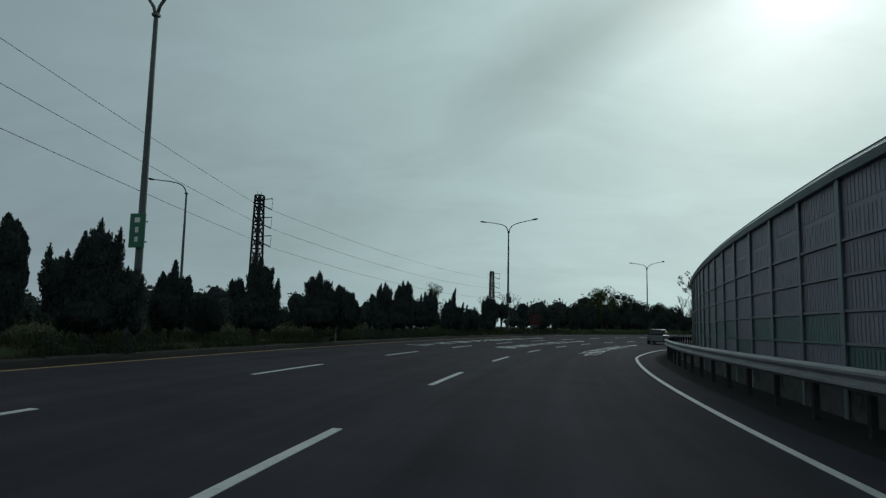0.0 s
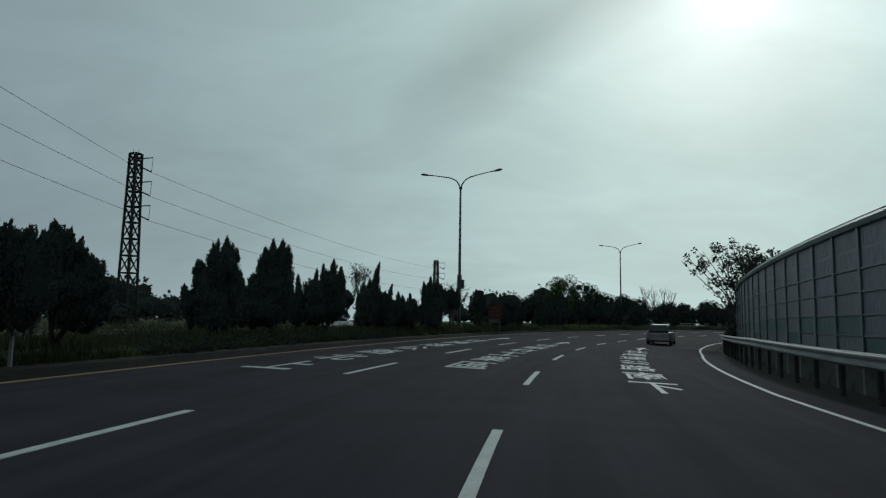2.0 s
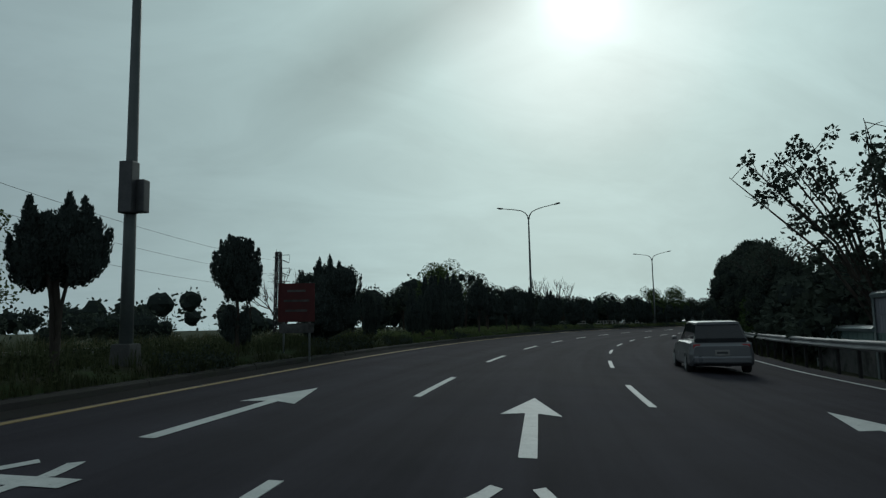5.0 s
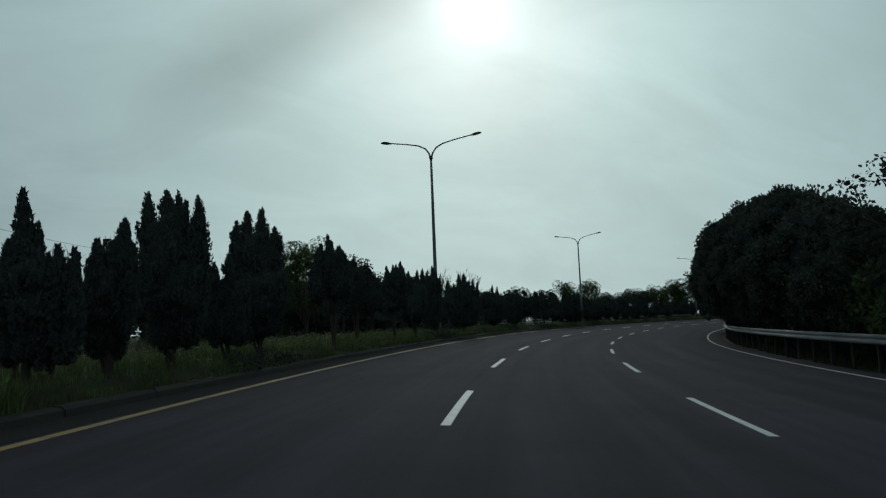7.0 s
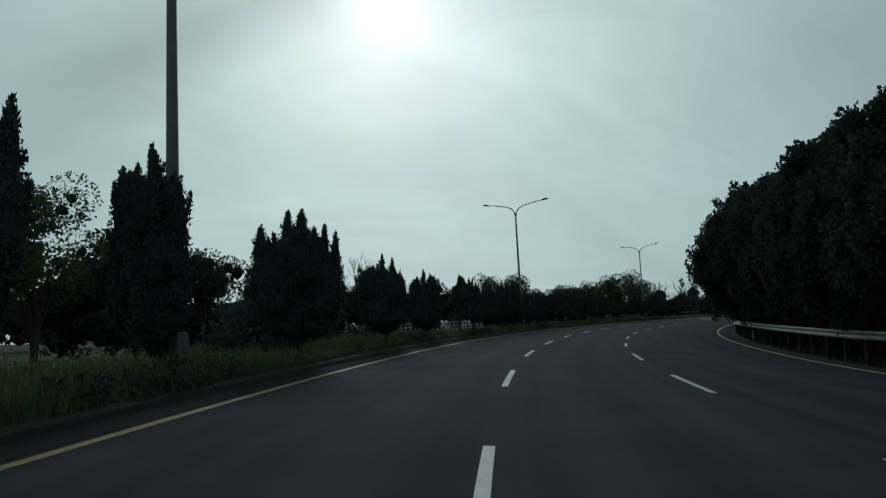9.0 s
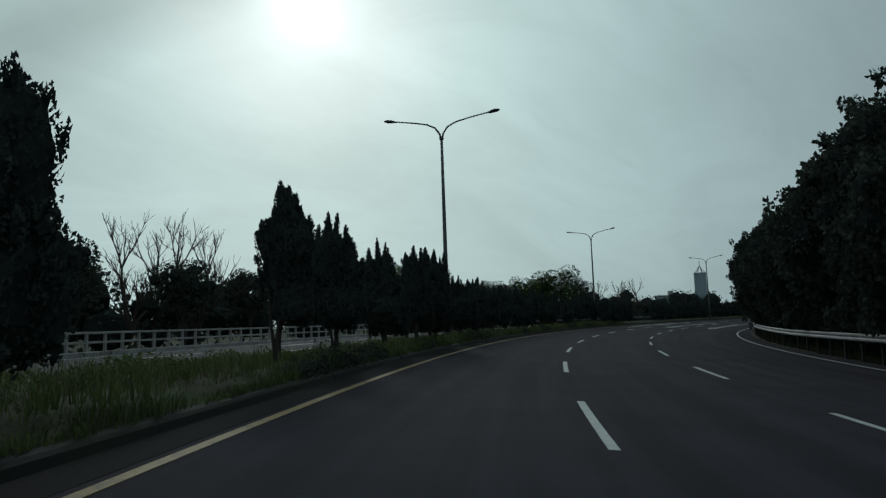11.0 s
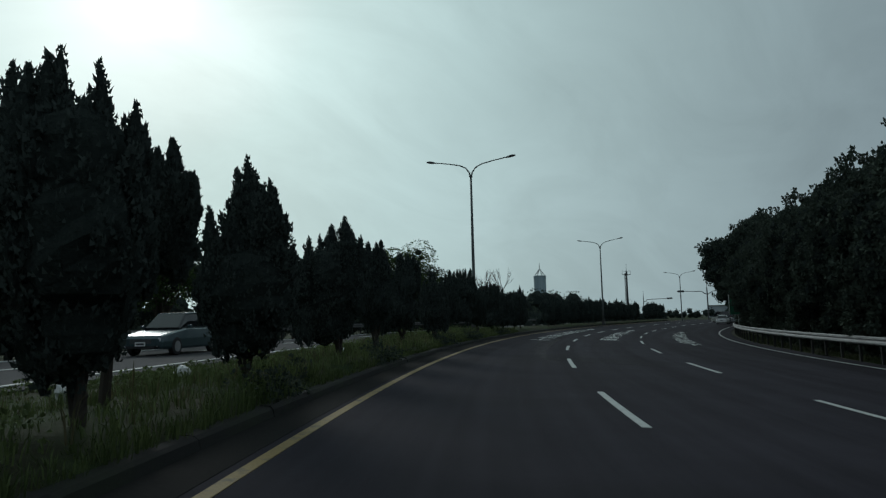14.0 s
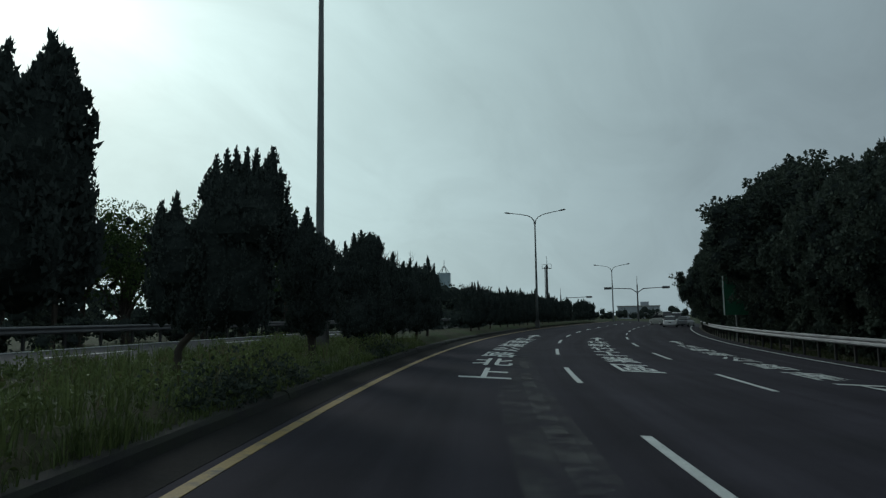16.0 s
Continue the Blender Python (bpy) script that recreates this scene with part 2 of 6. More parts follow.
M_TYRE = surface("tyre_rubber", (0.015, 0.015, 0.016), (0.03, 0.03, 0.031), 5.0, 0.85)
M_RED = surface("red_lens", (0.25, 0.02, 0.02), (0.40, 0.03, 0.03), 3.0, 0.25, spec=0.5)
M_LAMPGLASS = surface("lamp_lens", (0.45, 0.46, 0.47), (0.6, 0.61, 0.62), 3.0, 0.2, spec=0.5)

# ------------------------------------------------------------ road line: curvature knots and crossfall
KNOT_S = [-30 + 25 * i for i in range(13)]
KNOT_K = [3.048, 3.887, 4.726, 5.549, 5.025, 5.184, 5.508, 5.057, 5.582, 5.567, 4.831, 3.284, 1.419]
FALL_S = [-30, 30, 80, 130, 190, 270]
FALL = [1.09, 1.53, 3.36, 4.14, 2.89, 2.84]
LANE, EDGE_R, EDGE_L = 3.754, 9.691, -3.815
KERB, SHOULDER = -4.45, 10.75
SG = np.arange(-60, 420, 0.5)
_k = np.interp(SG, KNOT_S, KNOT_K) * 1e-3
TH = np.concatenate([[0], np.cumsum((_k[1:] + _k[:-1]) / 2 * 0.5)])
TH -= np.interp(0, SG, TH)
XG = np.concatenate([[0], np.cumsum(np.sin((TH[1:] + TH[:-1]) / 2) * 0.5)])
YG = np.concatenate([[0], np.cumsum(np.cos((TH[1:] + TH[:-1]) / 2) * 0.5)])
XG -= np.interp(0, SG, XG)
YG -= np.interp(0, SG, YG)


def fall(s, d):
    """Height of the banked road surface, level beyond its edges."""
    return -math.tan(radians(float(np.interp(s, FALL_S, FALL)))) * min(max(d, -5.0), 12.0)


def heading(s):
    return float(np.interp(s, SG, TH))


def at(s, d, z=0.0):
    """A point s metres along the road, d to the right of its first lane line, z over the surface."""
    t = heading(s)
    return Vector((float(np.interp(s, SG, XG)) + d * math.cos(t), float(np.interp(s, SG, YG)) - d * math.sin(t), fall(s, d) + z))


def stand(s, d, z=0.0, turn=0.0):
    """A pose on the road line: y along the road, x to the right."""
    p = at(s, d, z)
    return Matrix.Translation(p) @ Matrix.Rotation(-heading(s) + radians(turn), 4, "Z")


def narrow(s):
    """The right-hand edge lies nearer before the bend."""
    return float(np.interp(s, [38.0, 62.0], [-0.92, 0.0]))


def rise(s):
    """The guardrail and the barrier stand higher over the shoulder along the bend."""
    return float(np.interp(s, [30.0, 50.0, 150.0, 170.0], [0.0, 0.20, 0.20, 0.04]))


# ------------------------------------------------------------ mesh helpers
def mesh_of(name, verts, faces, material, smooth=False):
    me = bpy.data.meshes.new(name)
    me.from_pydata([tuple(v) for v in verts], [], faces)
    for m in material if isinstance(material, (list, tuple)) else [material]:
        me.materials.append(m)
    if smooth:
        me.shade_smooth()
    me.update()
    return me


def thing(name, pose_, label, category, group="", kind=""):
    e = new(name)
    e.matrix_basis = pose_
    return tagged(e, label, category, group, kind)


def put(name, me, parent=None, m=None, label=""):
    ob = new(name, me)
    if parent is not None:
        ob.parent = parent
    if m is not None:
        ob.matrix_basis = m
    if label:
        ob["label"] = label
    return ob


def part(name, bm, material, parent, label="", smooth=False, m=None):
    me = bpy.data.meshes.new(name)
    bmesh.ops.recalc_face_normals(bm, faces=bm.faces)
    bm.to_mesh(me)
    bm.free()
    me.materials.append(material)
    if smooth:
        me.shade_smooth()
    return put(name, me, parent, m, label)


def box(bm, sx, sy, sz, c=(0, 0, 0), bevel=0.0, m=None):
    made = bmesh.ops.create_cube(bm, size=1.0, matrix=Matrix.Translation(c) @ Matrix.Diagonal((sx, sy, sz, 1)))
    vs = made["verts"]
    if bevel:
        es = list({e for v in vs for e in v.link_edges})
        r = bmesh.ops.bevel(bm, geom=es, offset=bevel, segments=2, affect="EDGES", profile=0.6)
        vs = list({v for f in r["faces"] for v in f.verts} | {v for v in vs if v.is_valid})
    if m is not None:
        bmesh.ops.transform(bm, matrix=m, verts=vs)
    return vs


def boxed(*args, **kw):
    bm = bmesh.new()
    box(bm, *args, **kw)
    return bm


def tube(points, radii, sides=8, cap=True):
    """Vertices and faces of a tapered tube through the points."""
    verts, faces = [], []
    pts = [Vector(p) for p in points]
    for i, p in enumerate(pts):
        way = (pts[min(i + 1, len(pts) - 1)] - pts[max(i - 1, 0)]).normalized()
        q = way.to_track_quat("Z", "Y")
        for j in range(sides):
            a = 2 * math.pi * j / sides
            verts.append(p + q @ Vector((math.cos(a) * radii[i], math.sin(a) * radii[i], 0)))
    for i in range(len(pts) - 1):
        for j in range(sides):
            a, b = i * sides + j, i * sides + (j + 1) % sides
            faces.append((a, b, b + sides, a + sides))
    if cap:
        faces.append(tuple(range(sides))[::-1])
        faces.append(tuple(range((len(pts) - 1) * sides, len(pts) * sides)))
    return verts, faces


def joined(pieces):
    verts, faces = [], []
    for v, f in pieces:
        n = len(verts)
        verts += list(v)
        faces += [tuple(i + n for i in q) for q in f]
    return verts, faces


def sweep(s0, s1, step, profile, closed=True, offset=None, lift=None):
    """A cross-section of (d, z) points drawn along the road line."""
    n = max(2, int(round((s1 - s0) / step)) + 1)
    verts, faces, k = [], [], len(profile)
    for i in range(n):
        s = s0 + (s1 - s0) * i / (n - 1)
        o = offset(s) if offset else 0.0
        up = lift(s) if lift else 0.0
        for d, z in profile:
            verts.append(at(s, d + o, z + up))
    for i in range(n - 1):
        for j in range(k if closed else k - 1):
            a, b = i * k + j, i * k + (j + 1) % k
            faces.append((a, b, b + k, a + k))
    if closed:
        faces.append(tuple(range(k))[::-1])
        faces.append(tuple(range((n - 1) * k, n * k)))
    return verts, faces


# ------------------------------------------------------------ ground, road, verges
def build_ground():
    def axis(lo, hi, step):
        mid = list(np.arange(lo, hi + 0.1, step))
        g, out_hi, out_lo = step, [], []
        a, b = hi, lo
        while a < 2600:
            g *= 1.35
            a, b = a + g, b - g
            out_hi.append(a)
            out_lo.append(b)
        return out_lo[::-1] + mid + out_hi

    xs, ys = axis(-110, 300, 5.0), axis(-70, 300, 5.0)
    verts, faces = [], []
    for y in ys:
        for x in xs:
            i = int(np.argmin((XG - x) ** 2 + (YG - y) ** 2))
            t = TH[i]
            d = (x - XG[i]) * math.cos(t) - (y - YG[i]) * math.sin(t)
            far = math.hypot(x - XG[i], y - YG[i])
            z = fall(SG[i], d if far < 60 else 0) * max(0.0, 1 - far / 60) - 0.28
            z += 0.25 * noise.noise(Vector((x * 0.03, y * 0.03, 0))) * min(1, max(0, far - 14) / 30)
            verts.append((x, y, z))
    w = len(xs)
    for j in range(len(ys) - 1):
        for i in range(w - 1):
            a = j * w + i
            faces.append((a, a + 1, a + 1 + w, a + w))
    ob = put("ground", mesh_of("ground", verts, faces, M_SOIL, True))
    tagged(ob, "grassy open ground with weeds and bare soil", "ground", kind="structure")


build_ground()
S0, S1 = -40.0, 330.0
def asphalt_material():
    """Worn asphalt: fine grain, broad stains, and tracks that run along the lanes."""
    m = surface("asphalt", (0.0182, 0.0168, 0.0218), (0.0370, 0.0343, 0.0430), 0.35, 0.9, 0.006, 55.0, spec=0.06, grain=0.5, spots=((0.020, 0.020, 0.022), 0.12, 0.55, 0.75))
    t = m.node_tree
    L = t.links.new
    b = next(n for n in t.nodes if n.type == "BSDF_PRINCIPLED")
    source = b.inputs["Base Color"].links[0].from_socket
    uv = t.nodes.new("ShaderNodeUVMap")
    mp = node(t, "ShaderNodeMapping")
    mp.inputs["Scale"].default_value = (1.0, 0.022, 1.0)
    L(uv.outputs[0], mp.inputs[0])
    streak = node(t, "ShaderNodeTexNoise", Scale=1.3, Detail=5.0, Roughness=0.6)
    L(mp.outputs[0], streak.inputs["Vector"])
    patch = node(t, "ShaderNodeTexNoise", Scale=0.6, Detail=2.0, Roughness=0.5)
    L(uv.outputs[0], patch.inputs["Vector"])
    f = math_node(t, "ADD", ramp(t, streak.outputs["Fac"], [(0.35, (0.72,)), (0.65, (1.30,))]), ramp(t, patch.outputs["Fac"], [(0.36, (-0.10,)), (0.70, (0.20,))]))
    mul = t.nodes.new("ShaderNodeVectorMath")
    mul.operation = "SCALE"
    L(source, mul.inputs[0])
    L(f, mul.inputs["Scale"])
    L(mul.outputs[0], b.inputs["Base Color"])
    return m


def road_uv(me, profile_n, s0, s1, ds):
    """Lays across and along metres on the swept road mesh."""
    n = len(me.vertices) // profile_n
    co = np.array([(ds[i % profile_n], s0 + (s1 - s0) * (i // profile_n) / (n - 1)) for i in range(len(me.vertices))])
    layer = me.uv_layers.new(name="lane")
    loops = np.array([l.vertex_index for l in me.loops])
    layer.data.foreach_set("uv", co[loops].ravel())


M_ROAD = asphalt_material()
road = put("road", mesh_of("road", *sweep(S0, S1, 1.0, [(KERB - 0.05, -0.3), (KERB - 0.05, 0.0), (-2.0, 0.0), (0.0, 0.0), (2.0, 0.0), (4.0, 0.0), (7.0, 0.0), (SHOULDER, 0.0), (SHOULDER, -0.3)], closed=False), M_ROAD))
road_uv(road.data, 9, S0, S1, [KERB, KERB, -2.0, 0.0, 2.0, 4.0, 7.0, SHOULDER, SHOULDER])
tagged(road, "dark grey worn asphalt three-lane curved road", "road", kind="structure")


def lane_paint():
    z = 0.006
    for d0, mat, name, shift in ((EDGE_L, M_YELLOW, "yellow edge line", None), (EDGE_R, M_WHITE, "white edge line", narrow)):
        put("edge_line", mesh_of("edge_line", *sweep(S0, 312, 1.0, [(d0 - 0.06, 0.0), (d0 - 0.06, z), (d0 + 0.06, z), (d0 + 0.06, 0.0)], offset=shift), mat), road, label=name)
    for row, phase in ((0.0, 6.47), (LANE, 6.57)):
        for n in range(-4, 31):
            s = phase + 10 * n
            put("dash", mesh_of("dash", *sweep(s, s + 4, 1.0, [(row - 0.06, 0.0), (row - 0.06, z), (row + 0.06, z), (row + 0.06, 0.0)]), M_WHITE), road)


lane_paint()


def glyph(char, s0, d0, length=2.7, width=1.08):
    """One road character, drawn long along the lane and bent with it."""
    cu = bpy.data.curves.new("glyph", "FONT")
    cu.body, cu.resolution_u, cu.offset = char, 3, 0.012
    tmp = bpy.data.objects.new("glyph", cu)
    scene.collection.objects.link(tmp)
    me = tmp.evaluated_get(bpy.context.evaluated_depsgraph_get()).to_mesh()
    co = [v.co.copy() for v in me.vertices]
    faces = [tuple(p.vertices) for p in me.polygons]
    bpy.data.objects.remove(tmp)
    bpy.data.curves.remove(cu)
    x0, x1 = min(c.x for c in co), max(c.x for c in co)
    y0, y1 = min(c.y for c in co), max(c.y for c in co)
    verts = [at(s0 + (c.y - y0) / (y1 - y0) * length, d0 - width / 2 + (c.x - x0) / (x1 - x0) * width, 0.007) for c in co]
    put("road_character", mesh_of("road_character", verts, faces, M_WHITE), road, label="white painted road character")


def arrow(s0, d0):
    shape = [(0, -0.09), (3.2, -0.09), (3.0, -0.42), (5.2, 0.0), (3.0, 0.42), (3.2, 0.09), (0, 0.09)]
    verts = [at(s0 + s, d0 + d, 0.007) for s, d in shape]
    put("road_arrow", mesh_of("road_arrow", verts, [(0, 1, 5, 6), (1, 2, 3), (1, 3, 5), (5, 3, 4)], M_WHITE), road, label="white painted lane arrow")


for start in (36.55, 206.5):
    for d0, words in ((-1.9, "上北路公速高往"), (1.9, " 區業工竹新往"), (6.45, "下南路公速高往")):
        for n, char in enumerate(words):
            if char != " ":
                glyph(char, start + 3.58 * n, d0)
        arrow(start + 25.3, d0)

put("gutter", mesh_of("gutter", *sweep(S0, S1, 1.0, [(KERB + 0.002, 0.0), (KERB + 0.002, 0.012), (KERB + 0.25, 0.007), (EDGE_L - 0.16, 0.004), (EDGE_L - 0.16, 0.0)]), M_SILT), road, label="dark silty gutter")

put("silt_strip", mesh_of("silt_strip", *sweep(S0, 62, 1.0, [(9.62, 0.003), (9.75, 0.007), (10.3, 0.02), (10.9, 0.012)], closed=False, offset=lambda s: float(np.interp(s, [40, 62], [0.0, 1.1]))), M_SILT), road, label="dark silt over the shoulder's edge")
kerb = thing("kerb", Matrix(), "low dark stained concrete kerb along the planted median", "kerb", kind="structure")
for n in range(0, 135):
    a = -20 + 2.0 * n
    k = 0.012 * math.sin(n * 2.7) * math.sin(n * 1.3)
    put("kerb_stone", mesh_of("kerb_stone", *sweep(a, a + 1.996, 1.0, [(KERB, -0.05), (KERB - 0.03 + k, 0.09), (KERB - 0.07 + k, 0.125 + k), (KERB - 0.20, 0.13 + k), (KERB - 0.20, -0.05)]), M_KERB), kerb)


def strip(name, label, lo, hi, d_list, zf, mat, step=1.5, category="verge"):
    n = int((hi - lo) / step) + 1
    verts, faces, k = [], [], len(d_list)
    for i in range(n):
        s = lo + (hi - lo) * i / (n - 1)
        for d in d_list:
            verts.append(at(s, d, zf(s, d)))
    for i in range(n - 1):
        for j in range(k - 1):
            a = i * k + j
            faces.append((a, a + 1, a + 1 + k, a + k))
    return tagged(put(name, mesh_of(name, verts, faces, mat, True)), label, category, kind="structure")


def dip(s, d):
    """0 to 1 where the median falls away to the far carriageway."""
    return np.clip((-5.9 - d) / 1.4, 0, 1) * np.clip((s - 138) / 12, 0, 1) * np.clip((204 - s) / 14, 0, 1)


def median_z(s, d):
    rise = 0.30 + 0.10 * noise.noise(Vector((s * 0.35, d * 0.5, 3.0)))
    edge = min(1.0, max(0.0, (d + 10.5) / 1.5))
    rise *= 1 - 0.65 * float(dip(s, d))
    return rise * (0.35 + 0.65 * edge) * (0.8 if d > KERB - 0.7 else 1.0) if d < KERB - 0.3 else 0.10


strip("median_verge", "weedy planted median strip of soil and grass", -40, 330, [-9.6, -8.6, -7.8, -7.0, -6.2, -5.4, KERB - 0.5, KERB - 0.19], median_z, M_SOIL)


def right_z(s, d):
    return -0.02 - 0.12 * min(1.0, max(0.0, d - SHOULDER)) + 0.08 * noise.noise(Vector((s * 0.4, d * 0.6, 8.0)))


strip("right_verge", "bare earth and weedy verge under the guardrail", -40, 330, [SHOULDER - 0.02, 11.2, 11.8, 12.6, 14.0, 17.0, 22.0], right_z, M_DIRT)


def opp(s):
    """Shift of the far carriageway: it swings away from the median before the bend."""
    k = max(0.0, (140.0 - s) / 100.0)
    return -9.0 * k * k if s > 20 else -9.0 * 1.44 - (20 - s) * 0.2


M_FARROAD = surface("pale_worn_asphalt", (0.040, 0.040, 0.043), (0.072, 0.072, 0.076), 0.3, 0.9, 0.004, 40.0, spec=0.1)
far_road = put("far_road", mesh_of("far_road", *sweep(-40, 330, 2.0, [(-18.6, 0.08), (-16.0, 0.10), (-13.0, 0.10), (-9.8, 0.08), (-9.8, -0.2)], closed=False, offset=opp), M_FARROAD))
tagged(far_road, "grey asphalt opposite carriageway beyond the median", "road", kind="structure")
for d0 in (-10.5, -17.9):
    put("edge_line", mesh_of("edge_line", *sweep(-40, 330, 2.0, [(d0 - 0.075, 0.09), (d0 - 0.075, 0.112), (d0 + 0.075, 0.112), (d0 + 0.075, 0.09)], offset=opp), M_WHITE), far_road)
for n in range(0, 24):
    s = 90 + 10 * n
    put("dash", mesh_of("dash", *sweep(s, s + 4, 2.0, [(-14.3, 0.09), (-14.3, 0.114), (-14.15, 0.114), (-14.15, 0.09)], offset=opp), M_WHITE), far_road)

M_RAILOLD = surface("dull_old_rail_steel", (0.07, 0.073, 0.076), (0.13, 0.134, 0.138), 1.2, 0.7, 0.0, 30.0, metal=0.3)
# post colour darkened to hold the shade under the rail
M_POST = surface("shade_dark_post_steel", (0.02, 0.02, 0.02), (0.05, 0.05, 0.048), 2.0, 0.9, 0.0, 30.0, spec=0.05)
# ------------------------------------------------------------ guardrails
W_BEAM = [(0.0, 0.0), (0.035, 0.03), (0.08, 0.05), (0.08, 0.09), (0.03, 0.115), (0.0, 0.155), (0.03, 0.195), (0.08, 0.22), (0.08, 0.26), (0.035, 0.28), (0.0, 0.31)]


def guardrail(d0, top, s0, s1, face, post_step, label, shift=None, wide_post=0.11, beam=4.0, metal=None, lift=None):
    rail = thing("guardrail", Matrix(), label, "guardrail")
    prof = [(d0 + face * a, top - 0.31 + z) for a, z in W_BEAM]
    prof = prof + [(d - face * 0.006, z) for d, z in prof[::-1]]
    s = s0
    while s < s1 - 0.1:
        e = min(s + beam, s1)
        put("beam", mesh_of("beam", *sweep(s, e + 0.12, 1.0, [(d + face * 0.002 * (int(s) % 2), z) for d, z in prof], offset=shift, lift=lift), metal or M_STEEL), rail)
        s = e
    n = int((s1 - s0) / post_step)
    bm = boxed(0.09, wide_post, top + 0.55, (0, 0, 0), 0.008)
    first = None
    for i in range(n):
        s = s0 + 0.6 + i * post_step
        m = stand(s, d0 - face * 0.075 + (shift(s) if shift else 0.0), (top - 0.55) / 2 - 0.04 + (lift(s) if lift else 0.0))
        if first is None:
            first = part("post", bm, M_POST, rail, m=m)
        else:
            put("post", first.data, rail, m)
    return rail


guardrail(11.05, 0.90, -20, 300, -1, 2.0, "galvanised W-beam guardrail on steel posts beside the shoulder", narrow, lift=rise)
guardrail(-19.3, 0.95, 184.5, 300, 1, 2.0, "galvanised W-beam guardrail beyond the opposite carriageway", opp, metal=M_RAILOLD)

# ------------------------------------------------------------ noise barrier
PANEL_STEP = 2.2


def wall_d(s):
    """The barrier swings away from the carriageway towards its end."""
    return float(np.interp(s, [15.0, 25.0, 35.0, 50.0, 75.0], [10.87, 11.15, 11.5, 11.9, 12.1]))


def noise_wall():
    wall = thing("noise_barrier", Matrix(), "tall grey metal acoustic noise barrier with green lower panels", "noise barrier", kind="structure")
    end = 74.35
    rows = [(0.58, 1.176), (1.18, 1.696), (1.70, 2.266), (2.27, 2.836), (2.84, 3.88)]
    made = {}

    def panel_mesh(length, tall, mat, seam):
        """A shallow steel cassette with rounded ribs and a folded ledge along its foot; tall ones have a seam half way up."""
        key = (round(length, 2), round(tall, 2), mat.name)
        if key in made:
            return made[key]
        bm = boxed(0.09, length - 0.02, tall, (0, 0, 0), 0.012)
        ribs = 13
        runs = [(0.0, tall - 0.12)] if not seam else [(tall / 4, tall / 2 - 0.10), (-tall / 4, tall / 2 - 0.10)]
        for zc, h in runs:
            for i in range(ribs):
                y = (i + 0.5) / ribs * (length - 0.3) - (length - 0.3) / 2
                box(bm, 0.012, 0.11, h, (-0.048, y, zc))
        box(bm, 0.06, length - 0.16, 0.045, (-0.062, 0, -tall / 2 + 0.024))
        me = bpy.data.meshes.new("panel")
        bmesh.ops.recalc_face_normals(bm, faces=bm.faces)
        bm.to_mesh(me)
        bm.free()
        me.materials.append(mat)
        made[key] = me
        return me

    def panel(sa, sb, za, zb, mat, seam=False):
        a, b = at(sa, wall_d(sa)), at(sb, wall_d(sb))
        along = b - a
        yaw = -math.atan2(along.x, along.y)
        pitch = math.asin(along.z / along.length)
        m = Matrix.Translation((a + b) / 2 + Vector((0, 0, (za + zb) / 2 + rise((sa + sb) / 2)))) @ Matrix.Rotation(yaw, 4, "Z") @ Matrix.Rotation(pitch, 4, "X")
        put("panel", panel_mesh(round(along.length * 20) / 20, zb - za, mat, seam), wall, m)

    def post(s, h):
        """An H-section steel post: two flanges and a web."""
        bm = bmesh.new()
        tall = h + 0.7
        z = h / 2 - 0.35
        box(bm, 0.018, 0.14, tall, (-0.10, 0, z), 0.004)
        box(bm, 0.018, 0.14, tall, (0.08, 0, z), 0.004)
        box(bm, 0.17, 0.02, tall, (-0.01, 0, z))
        part("post", bm, M_FRAME, wall, m=stand(s, wall_d(s), rise(s)))

    def cap(sa, sb, h, tall):
        prof = [(-0.15, h), (-0.19, h + tall * 0.5), (-0.10, h + tall * 0.92), (0.02, h + tall), (0.16, h + tall), (0.16, h)]
        piece = put("cap", mesh_of("cap", *sweep(sa, sb - 0.012, PANEL_STEP, prof, offset=wall_d, lift=rise), M_WALLTOP), wall)
        edge = [(-0.10, h + tall * 0.92 + 0.003), (-0.11, h + tall * 0.95 + 0.008), (0.02, h + tall + 0.018), (0.02, h + tall + 0.003)]
        put("edge_strip", mesh_of("edge_strip", *sweep(sa, sb - 0.012, PANEL_STEP, edge, offset=wall_d, lift=rise), M_STEEL), piece, label="bright folded edge strip")

    def plinth(sa, sb):
        part("plinth", boxed(0.16, sb - sa - 0.15, 1.25, (0, 0, -0.06), 0.01), M_BASE, wall, m=stand((sa + sb) / 2, wall_d((sa + sb) / 2) + 0.02, rise((sa + sb) / 2)))

    count = 39
    for i in range(count):
        sa, sb = end - PANEL_STEP * (count - i), end - PANEL_STEP * (count - i - 1)
        post(sa, 3.88)
        for j, (za, zb) in enumerate(rows):
            green = (j == 1 and i % 4 != 3) or (j == 0 and i % 4 == 3)
            panel(sa, sb, za, zb, M_PANELG if green else M_PANEL, j == 4)
        plinth(sa, sb)
        cap(sa, sb, 3.87, 0.25)
    # the barrier steps down at its end
    for k, (sa, sb, h) in enumerate(((74.35, 76.5, 3.38), (76.5, 79.7, 2.25), (79.7, 86.6, 1.17))):
        post(sa, (3.9, h + 1.13, h + 1.1)[k])
        z = 0.58
        while z < h - 0.2:
            top = min(z + 0.56, h) if h - z > 0.8 else h
            panel(sa, sb, z, top, M_PANELG if z < 0.7 else M_PANEL)
            z = top + 0.004
        plinth(sa, sb)
        cap(sa, sb, h, 0.20)
    post(86.6, 1.35)


noise_wall()


